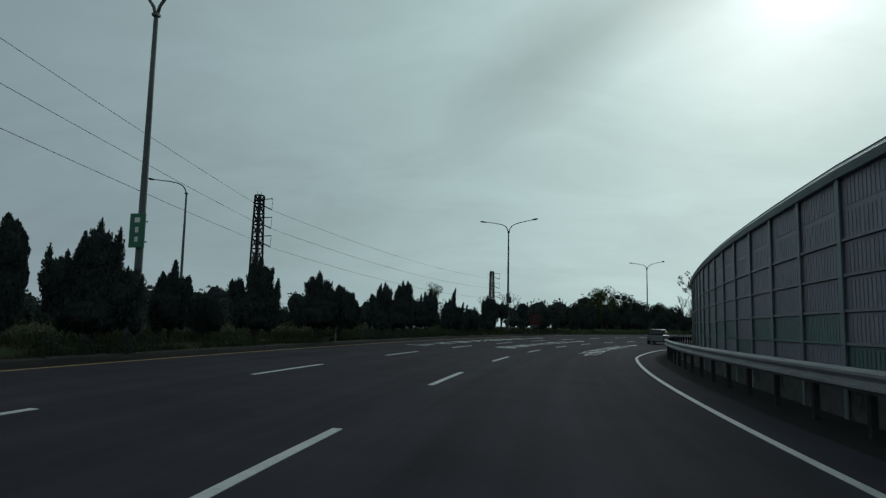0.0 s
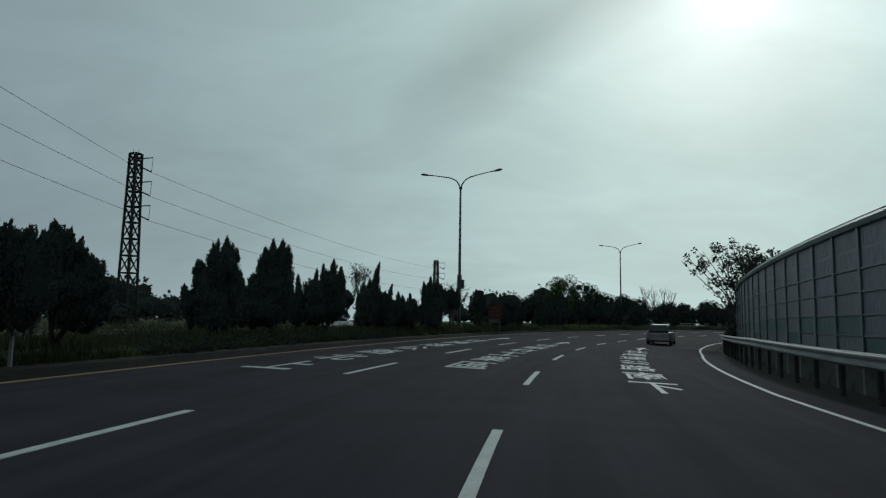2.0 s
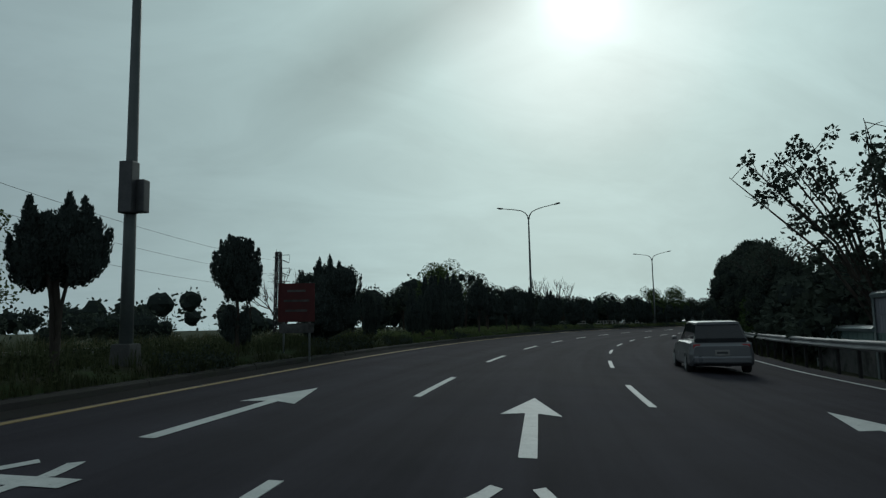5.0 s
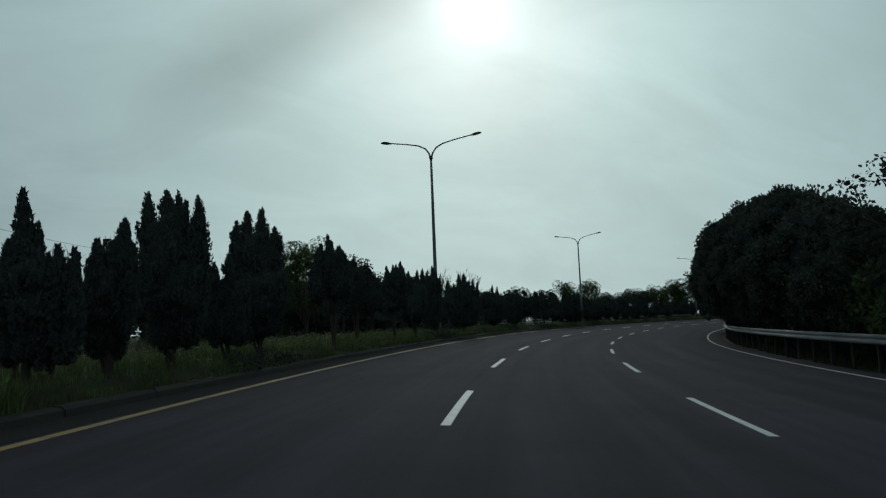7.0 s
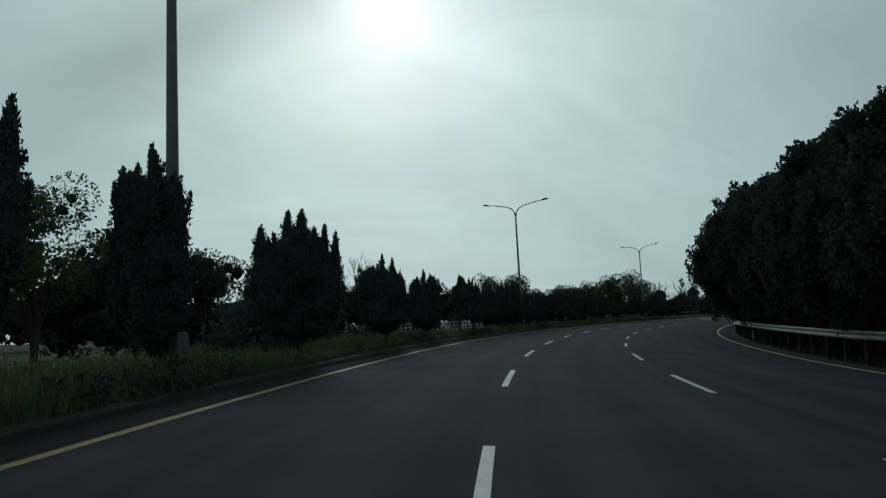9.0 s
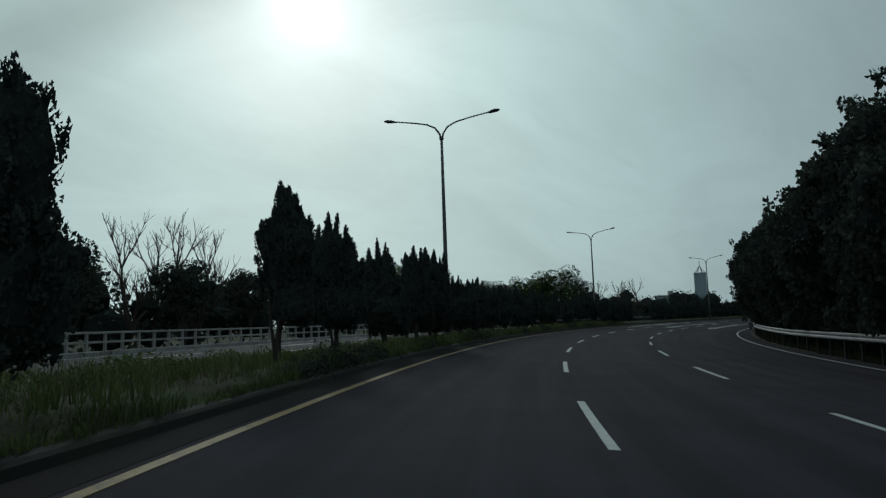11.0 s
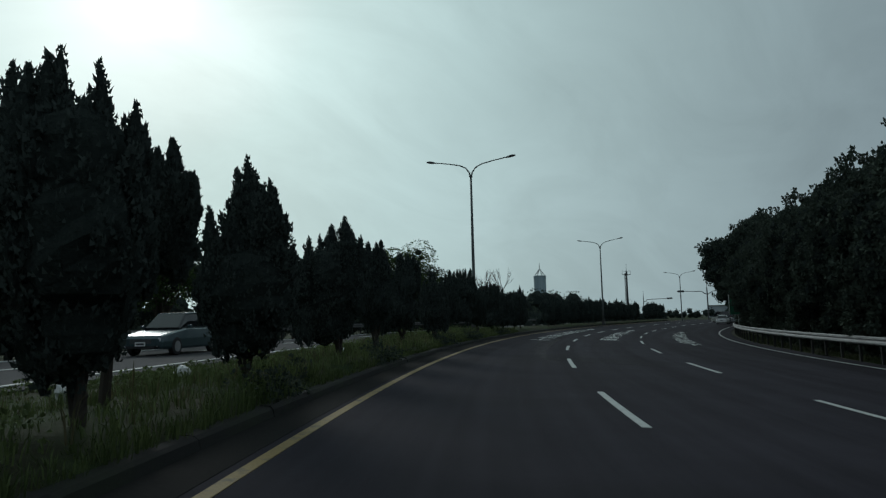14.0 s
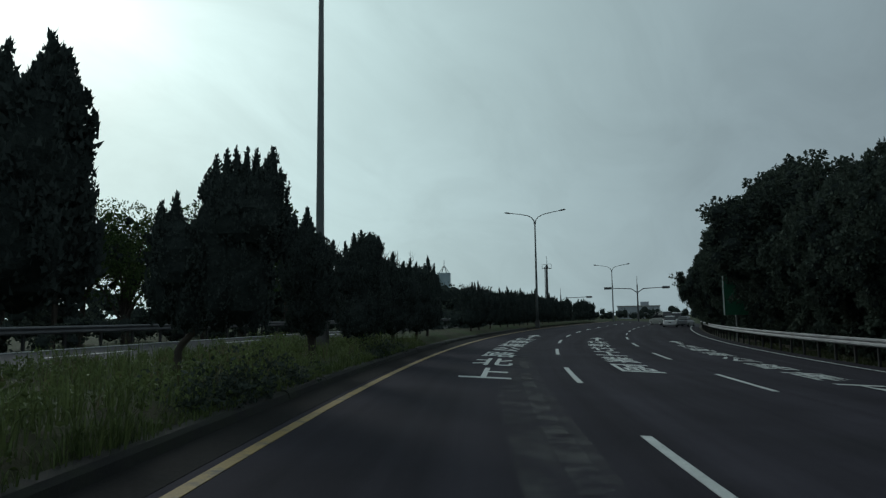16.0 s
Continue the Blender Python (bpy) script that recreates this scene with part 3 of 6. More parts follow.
# ------------------------------------------------------------ street lamps
def lamp_head(sign):
    """Cobra-head luminaire, nose away from the pole along x."""
    ring = [(0.0, 0.035, 0.03), (0.10, 0.06, 0.05), (0.28, 0.13, 0.085), (0.48, 0.15, 0.09), (0.62, 0.11, 0.06), (0.69, 0.03, 0.02)]
    verts, faces, n = [], [], 10
    for x, wy, wz in ring:
        for j in range(n):
            a = 2 * math.pi * j / n
            verts.append((sign * x, math.cos(a) * wy, math.sin(a) * wz * (1.0 if math.sin(a) > 0 else 0.75)))
    for i in range(len(ring) - 1):
        for j in range(n):
            a, b = i * n + j, i * n + (j + 1) % n
            faces.append((a, b, b + n, a + n))
    faces += [tuple(range(n)), tuple(range((len(ring) - 1) * n, len(ring) * n))]
    return verts, faces


def street_lamp(label, group, arms=(-1, 1), reach=2.3, fork=10.3):
    lamp = thing("street_lamp", Matrix(), label, "street lamp", group)
    zs = [0.0, 2.5, 5.0, 7.5, fork]
    put("pole", mesh_of("pole", *tube([(0, 0, z) for z in zs], [0.125, 0.112, 0.097, 0.082, 0.065], 12), M_POLE, True), lamp)
    bm = boxed(0.50, 0.50, 1.35, (0, 0, 0.42), 0.04)
    for v in bm.verts:
        if v.co.z > 0.8:
            v.co.x, v.co.y = v.co.x * 0.72, v.co.y * 0.72
    part("base", bm, M_BASE, lamp, "grimy tapered concrete base")
    part("collar", boxed(0.20, 0.20, 0.10, (0, 0, fork - 0.05), 0.03), M_POLE, lamp)
    for sg in arms:
        pts = [(0, 0, fork - 0.15), (sg * 0.10, 0, fork + 0.22), (sg * 0.32, 0, fork + 0.52), (sg * 0.72, 0, fork + 0.72), (sg * 1.35, 0, fork + 0.86), (sg * reach, 0, fork + 1.02)]
        arm = put("arm", mesh_of("arm", *tube(pts, [0.055, 0.050, 0.045, 0.040, 0.036, 0.034], 8), M_POLE, True), lamp)
        tilt = Matrix.Translation((sg * (reach - 0.05), 0, fork + 1.0)) @ Matrix.Rotation(-sg * radians(9), 4, "Y")
        put("lamp_head", mesh_of("lamp_head", *lamp_head(sg), M_DARKMETAL, True), arm, tilt)
    return lamp


LAMPS = [(20.4, -5.62, 10.15), (66.5, -5.28, 10.15), (114.3, -5.35, 10.5), (160.8, -5.72, 10.3), (209.4, -6.2, 10.5), (256.0, -4.45, 10.15), (306.0, -2.3, 8.5)]
first_lamp = street_lamp("tall grey steel street lamp with two curved arms", "street lamps along the median")
first_lamp.matrix_basis = stand(LAMPS[0][0], LAMPS[0][1], LAMPS[0][2] - 10.3 - fall(LAMPS[0][0], LAMPS[0][1]))
lamps = [first_lamp]
for s, d, z in LAMPS[1:]:
    lamps.append(copy_thing(first_lamp, stand(s, d, z - 10.3 - fall(s, d))))
single = street_lamp("single-arm grey street lamp beyond the opposite carriageway", "", (-1,), 2.6, 10.3)
single.matrix_basis = stand(44.2, -22.7, -0.2, 8)


# ------------------------------------------------------------ foliage
def flame(u, kind):
    """Radius of a lobe at the height u: 0 a tip drawn out like a flame, 1 a full round body."""
    if kind:
        return np.sqrt(np.clip(1 - np.abs(2 * u - 1) ** 2.6, 0, 1)) * 0.93 + 0.05
    return np.minimum(1.0, 0.25 + 3.4 * u) * (1 - u) ** 0.72 * (0.85 + 0.55 * u) + 0.012


def profile(u, kind):
    return np.where(kind > 0, flame(u, 1), flame(u, 0))


def lobe_cores(L, rng, rings, sides):
    """Closed ragged solids for rows of x, y, foot, top, radius, kind, bend x, bend y."""
    n = len(L)
    u = np.linspace(0, 1, rings)[None, :, None]
    a = (np.arange(sides) * 2 * np.pi / sides)[None, None, :]
    x, y, z0, z1, r, kind, bx, by = (c[:, None, None] for c in np.array(L, float).T)
    q = profile(u, kind) * r * (0.86 + 0.24 * rng.random((n, rings, sides)))
    v = np.stack([x + bx * u ** 2 + q * np.cos(a), y + by * u ** 2 + q * np.sin(a), z0 + (z1 - z0) * u + 0 * a], -1).reshape(-1, 3)
    i, j = np.meshgrid(np.arange(rings - 1), np.arange(sides), indexing="ij")
    p, b = (i * sides + j).ravel(), (i * sides + (j + 1) % sides).ravel()
    quad = np.stack([p, b, b + sides, p + sides], 1)
    size = rings * sides
    faces = (quad[None] + (np.arange(n) * size)[:, None, None]).reshape(-1, 4).tolist()
    for k in range(n):
        faces.append(list(range(k * size + sides - 1, k * size - 1, -1)))
        faces.append(list(range((k + 1) * size - sides, (k + 1) * size)))
    return v.tolist(), faces


def tufts(lobes, count, rng, size):
    """Small pointed sprays lying close on the lobes."""
    L = np.array(lobes, float)
    w = np.maximum(0.04, (L[:, 3] - L[:, 2]) * (L[:, 4] + 0.05))
    k = rng.choice(len(L), count, p=w / w.sum())
    x, y, z0, z1, r, kind, bx, by = L[k].T
    u, a = rng.random(count) ** 0.85, rng.random(count) * 6.2832
    q = profile(u, kind) * r * (0.70 + 0.27 * rng.random(count) ** 0.7)
    p = np.stack([x + bx * u ** 2 + q * np.cos(a), y + by * u ** 2 + q * np.sin(a), z0 + (z1 - z0) * u], 1)
    way = np.stack([np.cos(a) * (0.8 - 0.5 * u), np.sin(a) * (0.8 - 0.5 * u), 0.7 + 0.7 * rng.random(count)], 1) + (rng.random((count, 3)) - 0.5) * 0.7
    way /= np.linalg.norm(way, axis=1)[:, None]
    side = np.cross(way, rng.normal(size=(count, 3)))
    side /= np.linalg.norm(side, axis=1)[:, None]
    ln = (size * (0.6 + 0.9 * rng.random(count) ** 2))[:, None]
    wd = (size * (0.30 + 0.2 * rng.random(count)))[:, None]
    v = np.stack([p + side * wd, p - side * wd, p + way * ln], 1).reshape(-1, 3)
    f = np.arange(count * 3).reshape(-1, 3)
    return v.tolist(), f.tolist()


def lumps(lobes, rng, per=9.0):
    """Upturned tufts of growth that scallop the bodies and the tips."""
    made = []
    for x, y, z0, z1, r, kind, bx, by in lobes:
        h = z1 - z0
        n = int(per * math.pi * r * h) + 3 if kind else 4
        for _ in range(min(n, 40)):
            u, a = (0.04 + 0.93 * rng.random(), rng.random() * 6.2832) if kind else (0.05 + 0.6 * rng.random(), rng.random() * 6.2832)
            q = float(flame(np.float64(u), kind)) * r * (0.88 if kind else 0.75)
            big = (0.065 + 0.06 * rng.random()) * min(1.0, 0.5 + r) if kind else 0.3 * r + 0.02
            ln = (0.17 + 0.22 * rng.random()) if kind else 0.12 + 0.12 * rng.random()
            px, py, pz = x + bx * u * u + q * math.cos(a), y + by * u * u + q * math.sin(a), z0 + h * u
            made.append((px, py, pz - 0.45 * ln, min(pz + 0.55 * ln, z1 + 0.03 if not kind else 99.0), big, 0, 0.05 * math.cos(a), 0.05 * math.sin(a)))
    return made


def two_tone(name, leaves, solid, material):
    """Leaves over inner masses whose darker colour carries the crown's shade, in one mesh."""
    me = mesh_of(name, *joined([leaves] + solid), [material, M_INNERSHADE])
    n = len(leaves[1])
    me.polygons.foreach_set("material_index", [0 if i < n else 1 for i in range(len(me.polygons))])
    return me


def grown(tree, lobes, rng, count, size, trunk_points, stems):
    """Crown and trunk of one juniper from its lobes."""
    extra = lumps(lobes, rng)
    inner = [(x, y, a, b, r * (0.74 if k else 0.78), k, bx, by) for x, y, a, b, r, k, bx, by in lobes]
    small = [(x, y, a + 0.02, b - 0.02, r * 0.66, k, bx, by) for x, y, a, b, r, k, bx, by in extra]
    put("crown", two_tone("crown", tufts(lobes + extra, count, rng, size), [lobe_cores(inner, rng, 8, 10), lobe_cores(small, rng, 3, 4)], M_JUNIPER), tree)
    P = np.array(trunk_points)
    u = np.linspace(0, 3, 13)
    ease = np.floor(u) + (3 - 2 * (u - np.floor(u))) * (u - np.floor(u)) ** 2
    pts = [[float(np.interp(e, range(4), P[:, i])) for i in range(2)] + [float(np.interp(v, range(4), P[:, 2]))] for v, e in zip(u, ease)]
    put("trunk", mesh_of("trunk", *joined([tube(pts, np.linspace(0.068, 0.035, 13), 8)] + stems), M_BARK), tree)


def juniper(s, top, width, d=-5.3, spires=5, trunk=0.45, seed=0, lean=0.0, ball=False, count=16000, cone=None):
    """A clipped juniper with flame-like tips; top is over the level datum."""
    rng = np.random.default_rng(int(s * 10) + seed)
    g = fall(s, d) + 0.26
    H, R = (top - g) * 1.03, width / 2
    cone = 0.06 + 0.22 * rng.random() ** 1.5 if cone is None else cone
    lobes = []
    if ball:
        lobes += [(0, 0, H * 0.52, H * 0.93, R * 0.94, 1, 0, 0), (0.03, 0, H * 0.60, H, R * 0.62, 1, 0, 0), (0.08, 0.1, H * 0.45, H * 0.84, R * 0.78, 1, 0, 0), (-R * 0.25, 0, H * 0.12, H * 0.42, R * 0.30, 1, 0, 0), (R * 0.2, 0.1, H * 0.10, H * 0.36, R * 0.28, 1, 0, 0)]
    else:
        lobes.append((lean * 0.6, 0, H * 0.30, H * (0.90 - 0.35 * cone), R * (0.88 - 0.5 * cone), 1, 0, 0))
        lobes.append((0, 0, trunk * 0.6, H * 0.66, R * 0.92, 1, 0, 0))
        for i in range(6):
            a = 2 * math.pi * i / 6 + rng.random()
            b = trunk * (0.6 + 0.8 * rng.random()) + (H * 0.3 if i % 2 else 0.0)
            lobes.append((math.cos(a) * R * 0.5 + lean * b / H, math.sin(a) * R * 0.5, b, b + H * (0.32 + 0.16 * rng.random()), R * (0.42 + 0.16 * rng.random()), 1, 0, 0))
        for i in range(spires):
            f = (i + 0.5) / spires * 2 - 1
            hh = H * (1.0 - cone * abs(f) ** 1.6 - 0.10 * rng.random())
            if i == spires // 2:
                hh = H
            x = f * R * 0.74 + lean * hh / H
            y = (rng.random() - 0.5) * R * 0.9
            lobes.append((x, y, hh - 0.75, hh, 0.13 + 0.06 * rng.random(), 0, (rng.random() - 0.5) * 0.12, 0))
    tree = thing("juniper_tree", Matrix.Translation((*at(s, d).xy, g)) @ Matrix.Rotation(-heading(s), 4, "Z"), "dark green juniper with ragged flame-shaped tips in the median", "tree", "junipers along the median")
    grown(tree, lobes, rng, count, 0.052, [(0, 0, -0.3), (0.03, 0.02, trunk), (lean * 0.2 + 0.05, 0, H * 0.3), (lean * 0.4, 0, H * 0.6)], [])
    return tree


def bundle(s, turn, columns, d=-5.3, low=0.3, wide=1.0, count=25000, stem=None):
    """A juniper grown of rounded masses and pointed tips; each column is (across, top, half width, foot) and, for a bent tip, its bend.
    low: the height over the soil down to which it is in leaf."""
    rng = np.random.default_rng(int(s * 10) + 7)
    g = fall(s, d) + 0.26
    lobes = []
    xs, tops = [q[0] for q in columns], [q[1] for q in columns]
    mid, half, peak = (min(xs) + max(xs)) / 2, (max(xs) - min(xs)) / 2, sorted(tops)[len(tops) // 2] - g
    if peak * 0.9 - low > 0.3:
        lobes.append((mid, 0.0, low + 0.1, peak * 0.9, half * 0.62 + 0.08, 1, 0, 0))
    for x, top, r, foot, *bent in columns:
        z0, z1 = max(low + 0.25 * rng.random(), foot - g), top - g
        y = (rng.random() - 0.5) * 0.7
        bend = bent[0] if bent else (rng.random() - 0.5) * 0.12
        if r < 0.2:
            tall = min(z1 - z0 + 0.25, 0.9 if not bent else 2.0)
            lobes.append((x - bend, y * 0.8, z1 - tall, z1 + 0.04, r * 1.45 + 0.035, 0, bend, 0))
            if z1 - tall > low + 0.5:
                lobes.append((mid + 0.93 * (x - bend - mid), y * 0.6, max(low, z1 - tall - 1.0), z1 - 0.55 * tall, r + 0.14, 1, 0, 0))
            continue
        lobes.append((x, y, z0 - 0.15, z1 - 0.03, r * 1.14 * wide, 1, 0, 0))
        if z0 > low + 0.4:
            lobes.append((mid + 0.8 * (x - mid), y * 0.5, low + 0.2 * rng.random(), z0 + 0.45, r * 0.85 * wide, 1, 0, 0))
        lobes.append((x + (rng.random() - 0.5) * 0.3 * r, y - 0.4 * r * (1 if y > 0 else -1), z0, z1 - 0.25, r * 0.85 * wide, 1, 0, 0))
        for _ in range(2 + int(r * 4)):
            f = (rng.random() * 2 - 1) * 0.85
            k = z1 + 0.02 - (z1 - z0) * 0.30 * abs(f) ** 2.5 + 0.10 * rng.random()
            lobes.append((x + f * r, y + (rng.random() - 0.5) * r, k - 0.45, k, 0.09 + 0.05 * rng.random(), 0, f * 0.06, 0))
    lobes = [q for q in lobes if q[3] - q[2] > 0.12]
    tree = thing("juniper_tree", Matrix.Translation((*at(s, d).xy, g)) @ Matrix.Rotation(radians(-turn), 4, "Z"), "dark green juniper with ragged flame-shaped tips in the median", "tree", "junipers along the median")
    stems = []
    foot_x = mid * 0.3 if stem is None else stem
    for i in range(3 if stem is None else 0):
        a = i * 2.1 + rng.random()
        stems.append(tube([(foot_x, 0, 0.0), (foot_x + math.cos(a) * 0.10, math.sin(a) * 0.07, low * 0.7 + 0.2), (mid * 0.6 + math.cos(a) * 0.3, math.sin(a) * 0.25, low + 0.7)], [0.035, 0.03, 0.02], 6))
    grown(tree, lobes, rng, count, 0.054, [(foot_x, 0, -0.3), (foot_x + 0.04, 0.02, 0.5 * low + 0.1), (0.5 * (foot_x + mid), 0.03, low + 0.2), (mid, 0, low + 1.0)], stems)
    return tree


juniper(12.5, 3.2, 1.7)
bundle(15.4, -40, [(0.1, 3.23, 0.16, 2.7), (0.27, 3.1, 0.1, 2.64), (0.13, 2.97, 0.3, 2.24), (0.38, 2.64, 0.09, 2.24), (0.05, 2.44, 0.25, 1.78)])
bundle(18.3, -33, [(0.08, 3.55, 0.1, 3.01), (0.53, 3.39, 0.07, 2.93), (-0.27, 3.21, 0.07, 2.77), (-0.39, 2.89, 0.08, 2.45), (-1.04, 2.89, 0.08, 2.45), (-0.63, 2.73, 0.08, 2.37), (-0.0, 3.25, 0.32, 2.45), (0.35, 3.09, 0.27, 2.21), (-0.0, 2.69, 0.53, 1.66), (-0.85, 2.53, 0.32, 1.66), (-0.35, 2.21, 0.63, 1.11), (0.84, 2.37, 0.32, 1.58), (1.09, 2.21, 0.1, 1.58), (0.56, 2.06, 0.49, 1.27), (-0.0, 1.66, 0.84, 0.88)])
bundle(21.6, -28, [(0.05, 2.84, 0.11, 2.19), (-0.29, 2.48, 0.12, 2.1), (0.1, 2.38, 0.4, 1.72), (0.36, 2.19, 0.22, 1.63), (-0.08, 1.91, 0.48, 1.07), (-0.39, 2.19, 0.12, 1.72)])
bundle(23.4, -25, [(-0.03, 1.95, 0.1, 1.49), (-0.2, 1.9, 0.1, 1.49), (0.14, 1.75, 0.34, 1.19), (-0.15, 1.6, 0.44, 0.88), (0.33, 1.6, 0.24, 0.88)])
juniper(70.6, 3.3, 1.3, ball=True)
juniper(76.5, 3.45, 2.4, spires=6)
juniper(128.2, 3.85, 2.2, spires=7)
juniper(134.5, 3.7, 1.7)
juniper(210.2, 3.6, 1.7)
juniper(214.0, 3.4, 1.9)
juniper(218.0, 3.4, 2.0)
bundle(40.8, -26, [(-0.03, 3.49, 0.1, 2.95), (0.14, 3.3, 0.09, 2.95), (-0.26, 3.4, 0.08, 2.95), (-0.44, 3.24, 0.07, 2.89), (-0.1, 3.14, 0.39, 2.39), (0.24, 2.64, 0.16, 2.08), (0.13, 2.45, 0.25, 1.64), (-0.21, 2.58, 0.62, 1.46), (-0.66, 2.77, 0.25, 1.64), (-1.18, 2.01, 0.1, 1.46), (-1.05, 1.95, 0.2, 1.46), (-0.38, 1.95, 0.56, 0.9)])
bundle(44.1, -19, [(-0.29, 3.79, 0.1, 3.23), (0.04, 3.79, 0.13, 3.23), (0.24, 3.62, 0.13, 3.15), (-0.53, 3.54, 0.09, 3.07), (-0.13, 3.5, 0.49, 2.76), (-0.67, 3.15, 0.11, 2.69), (0.27, 2.84, 0.13, 2.07), (-0.24, 2.76, 0.54, 1.61), (-1.3, 2.72, 0.1, 2.07), (-1.47, 2.61, 0.12, 2.07), (-1.4, 2.34, 0.3, 1.61), (-0.89, 2.61, 0.18, 1.61), (-0.67, 1.92, 0.8, 1.0)])
bundle(48.5, -13, [(0.01, 3.56, 0.11, 2.98), (0.33, 3.27, 0.13, 2.79), (-0.41, 3.37, 0.09, 2.69), (-0.65, 3.18, 0.09, 2.6), (-1.41, 2.89, 0.11, 2.31), (-1.65, 2.6, 0.09, 2.12), (-0.04, 3.13, 0.51, 1.93), (-0.83, 2.69, 0.37, 1.64), (0.38, 2.98, 0.19, 2.5), (-1.51, 2.21, 0.28, 1.26), (0.01, 2.31, 0.61, 1.17), (-0.65, 2.02, 0.75, 1.07)])
bundle(53.6, -8, [(0.0, 3.87, 0.15, 2.55, 0.24), (-0.46, 3.07, 0.12, 2.5), (-0.76, 2.86, 0.12, 2.3), (-0.98, 2.4, 0.1, 1.9), (0.63, 2.83, 0.14, 1.7, 0.2), (0.3, 2.5, 0.1, 2.1), (-0.5, 2.62, 0.52, 0.8), (0.05, 2.55, 0.4, 0.8), (0.42, 2.0, 0.32, 0.9)])
bundle(56.7, -6, [(-0.2, 2.6, 0.1, 2.2), (-0.88, 2.2, 0.08, 1.7), (-0.66, 2.2, 0.08, 1.8), (0.02, 2.42, 0.09, 2.1), (0.42, 2.52, 0.1, 2.1), (0.68, 2.25, 0.09, 1.9), (-0.38, 2.2, 0.5, 1.0), (0.36, 2.15, 0.5, 1.0), (0.0, 1.5, 0.7, 0.6)], low=0.2)
bundle(61.3, -3, [(-0.05, 3.72, 0.12, 3.2), (-0.45, 3.42, 0.1, 3.0), (0.3, 3.5, 0.1, 3.1), (0.6, 3.3, 0.1, 2.9), (0.15, 3.35, 0.66, 2.0), (0.3, 2.6, 0.56, 1.2), (-0.66, 2.1, 0.24, 1.4), (0.15, 1.7, 0.5, 0.8)])
bundle(64.8, -1, [(-0.35, 3.2, 0.08, 2.8), (0.05, 3.34, 0.09, 2.9), (0.4, 3.2, 0.08, 2.8), (0.0, 3.12, 0.62, 2.1), (-0.5, 2.7, 0.3, 2.0)], low=1.35)
bundle(26.7, -22, [(-0.13, 3.51, 0.11, 2.89), (0.12, 3.49, 0.16, 2.89), (0.35, 3.19, 0.23, 2.65), (0.12, 3.01, 0.46, 2.06), (0.8, 2.71, 0.11, 1.94), (-0.8, 2.59, 0.25, 2.06), (-0.57, 2.65, 0.16, 2.06), (-0.05, 2.18, 0.86, 1.24), (0.57, 2.42, 0.29, 1.24), (0.0, 1.59, 0.69, 0.95)])
bundle(32, -17, [(0.12, 3.39, 0.17, 2.6), (-0.23, 3.1, 0.28, 2.32), (0.47, 2.96, 0.25, 2.32), (0.19, 2.75, 0.63, 1.61), (-0.94, 2.17, 0.28, 1.32), (-0.44, 2.32, 0.42, 1.32), (0.96, 2.6, 0.35, 1.46), (1.46, 2.46, 0.28, 1.18), (0.05, 1.89, 0.99, 1.04)])
bundle(34.3, -15, [(0.4, 2.58, 0.24, 1.36), (0.78, 2.28, 0.24, 1.21), (0.17, 2.89, 0.21, 1.66), (0.55, 1.97, 0.61, 1.06)])
bundle(80.9, -14, [(-0.16, 2.56, 0.07, 2.0), (0.03, 2.42, 0.08, 1.89), (0.25, 2.25, 0.1, 1.47), (0.38, 2.23, 0.07, 1.47), (0.15, 2.0, 0.24, 1.46), (-0.13, 1.89, 0.09, 1.51)])
bundle(86.2, -13, [(0.03, 3.08, 0.08, 2.3), (0.24, 2.57, 0.09, 1.79), (0.44, 2.38, 0.08, 1.5), (-0.1, 2.4, 0.11, 1.5), (0.16, 2.2, 0.26, 1.49), (0.61, 2.3, 0.05, 1.99)])
bundle(88, -8, [(-0.13, 2.64, 0.1, 2.11), (0.25, 2.93, 0.12, 2.36), (0.04, 2.55, 0.17, 1.51), (0.15, 2.49, 0.22, 1.5), (-0.12, 2.11, 0.25, 1.5)])
bundle(89.8, -3, [(-0.37, 3.76, 0.12, 1.53), (-0.05, 3.76, 0.15, 1.53), (0.16, 3.77, 0.08, 2.97), (0.29, 3.64, 0.11, 2.97), (0.49, 3.7, 0.12, 2.23), (-0.11, 3.27, 0.37, 1.5), (0.36, 3.27, 0.3, 1.5), (0.09, 2.53, 0.54, 1.5)])
bundle(92.0, 0, [(-0.22, 2.6, 0.09, 2.1), (0.06, 2.78, 0.1, 2.2), (0.3, 2.5, 0.09, 2.0), (0.0, 2.3, 0.38, 1.5), (0.0, 1.8, 0.34, 1.0)])
bundle(93.7, 4, [(-0.49, 3.81, 0.11, 3.27), (-0.24, 4.08, 0.15, 3.1), (0.1, 4.14, 0.13, 3.2), (0.4, 3.7, 0.13, 3.07), (0.02, 3.57, 0.56, 2.49), (0.12, 2.68, 0.61, 1.52), (-0.35, 2.49, 0.19, 1.52)])
bundle(98.2, -8, [(-0.16, 4.01, 0.09, 3.53), (-0.36, 3.72, 0.08, 3.43), (0.03, 3.86, 0.07, 3.53), (0.13, 3.65, 0.13, 3.33), (0.38, 3.54, 0.08, 3.23), (0.47, 3.46, 0.06, 2.99), (-0.52, 3.58, 0.11, 2.99), (-0.09, 3.51, 0.38, 2.75), (0.4, 3.07, 0.2, 2.18), (-0.41, 3.21, 0.36, 1.89), (0.13, 2.93, 0.49, 1.89), (-0.09, 2.07, 0.4, 1.14)], -4.95, low=1.45)
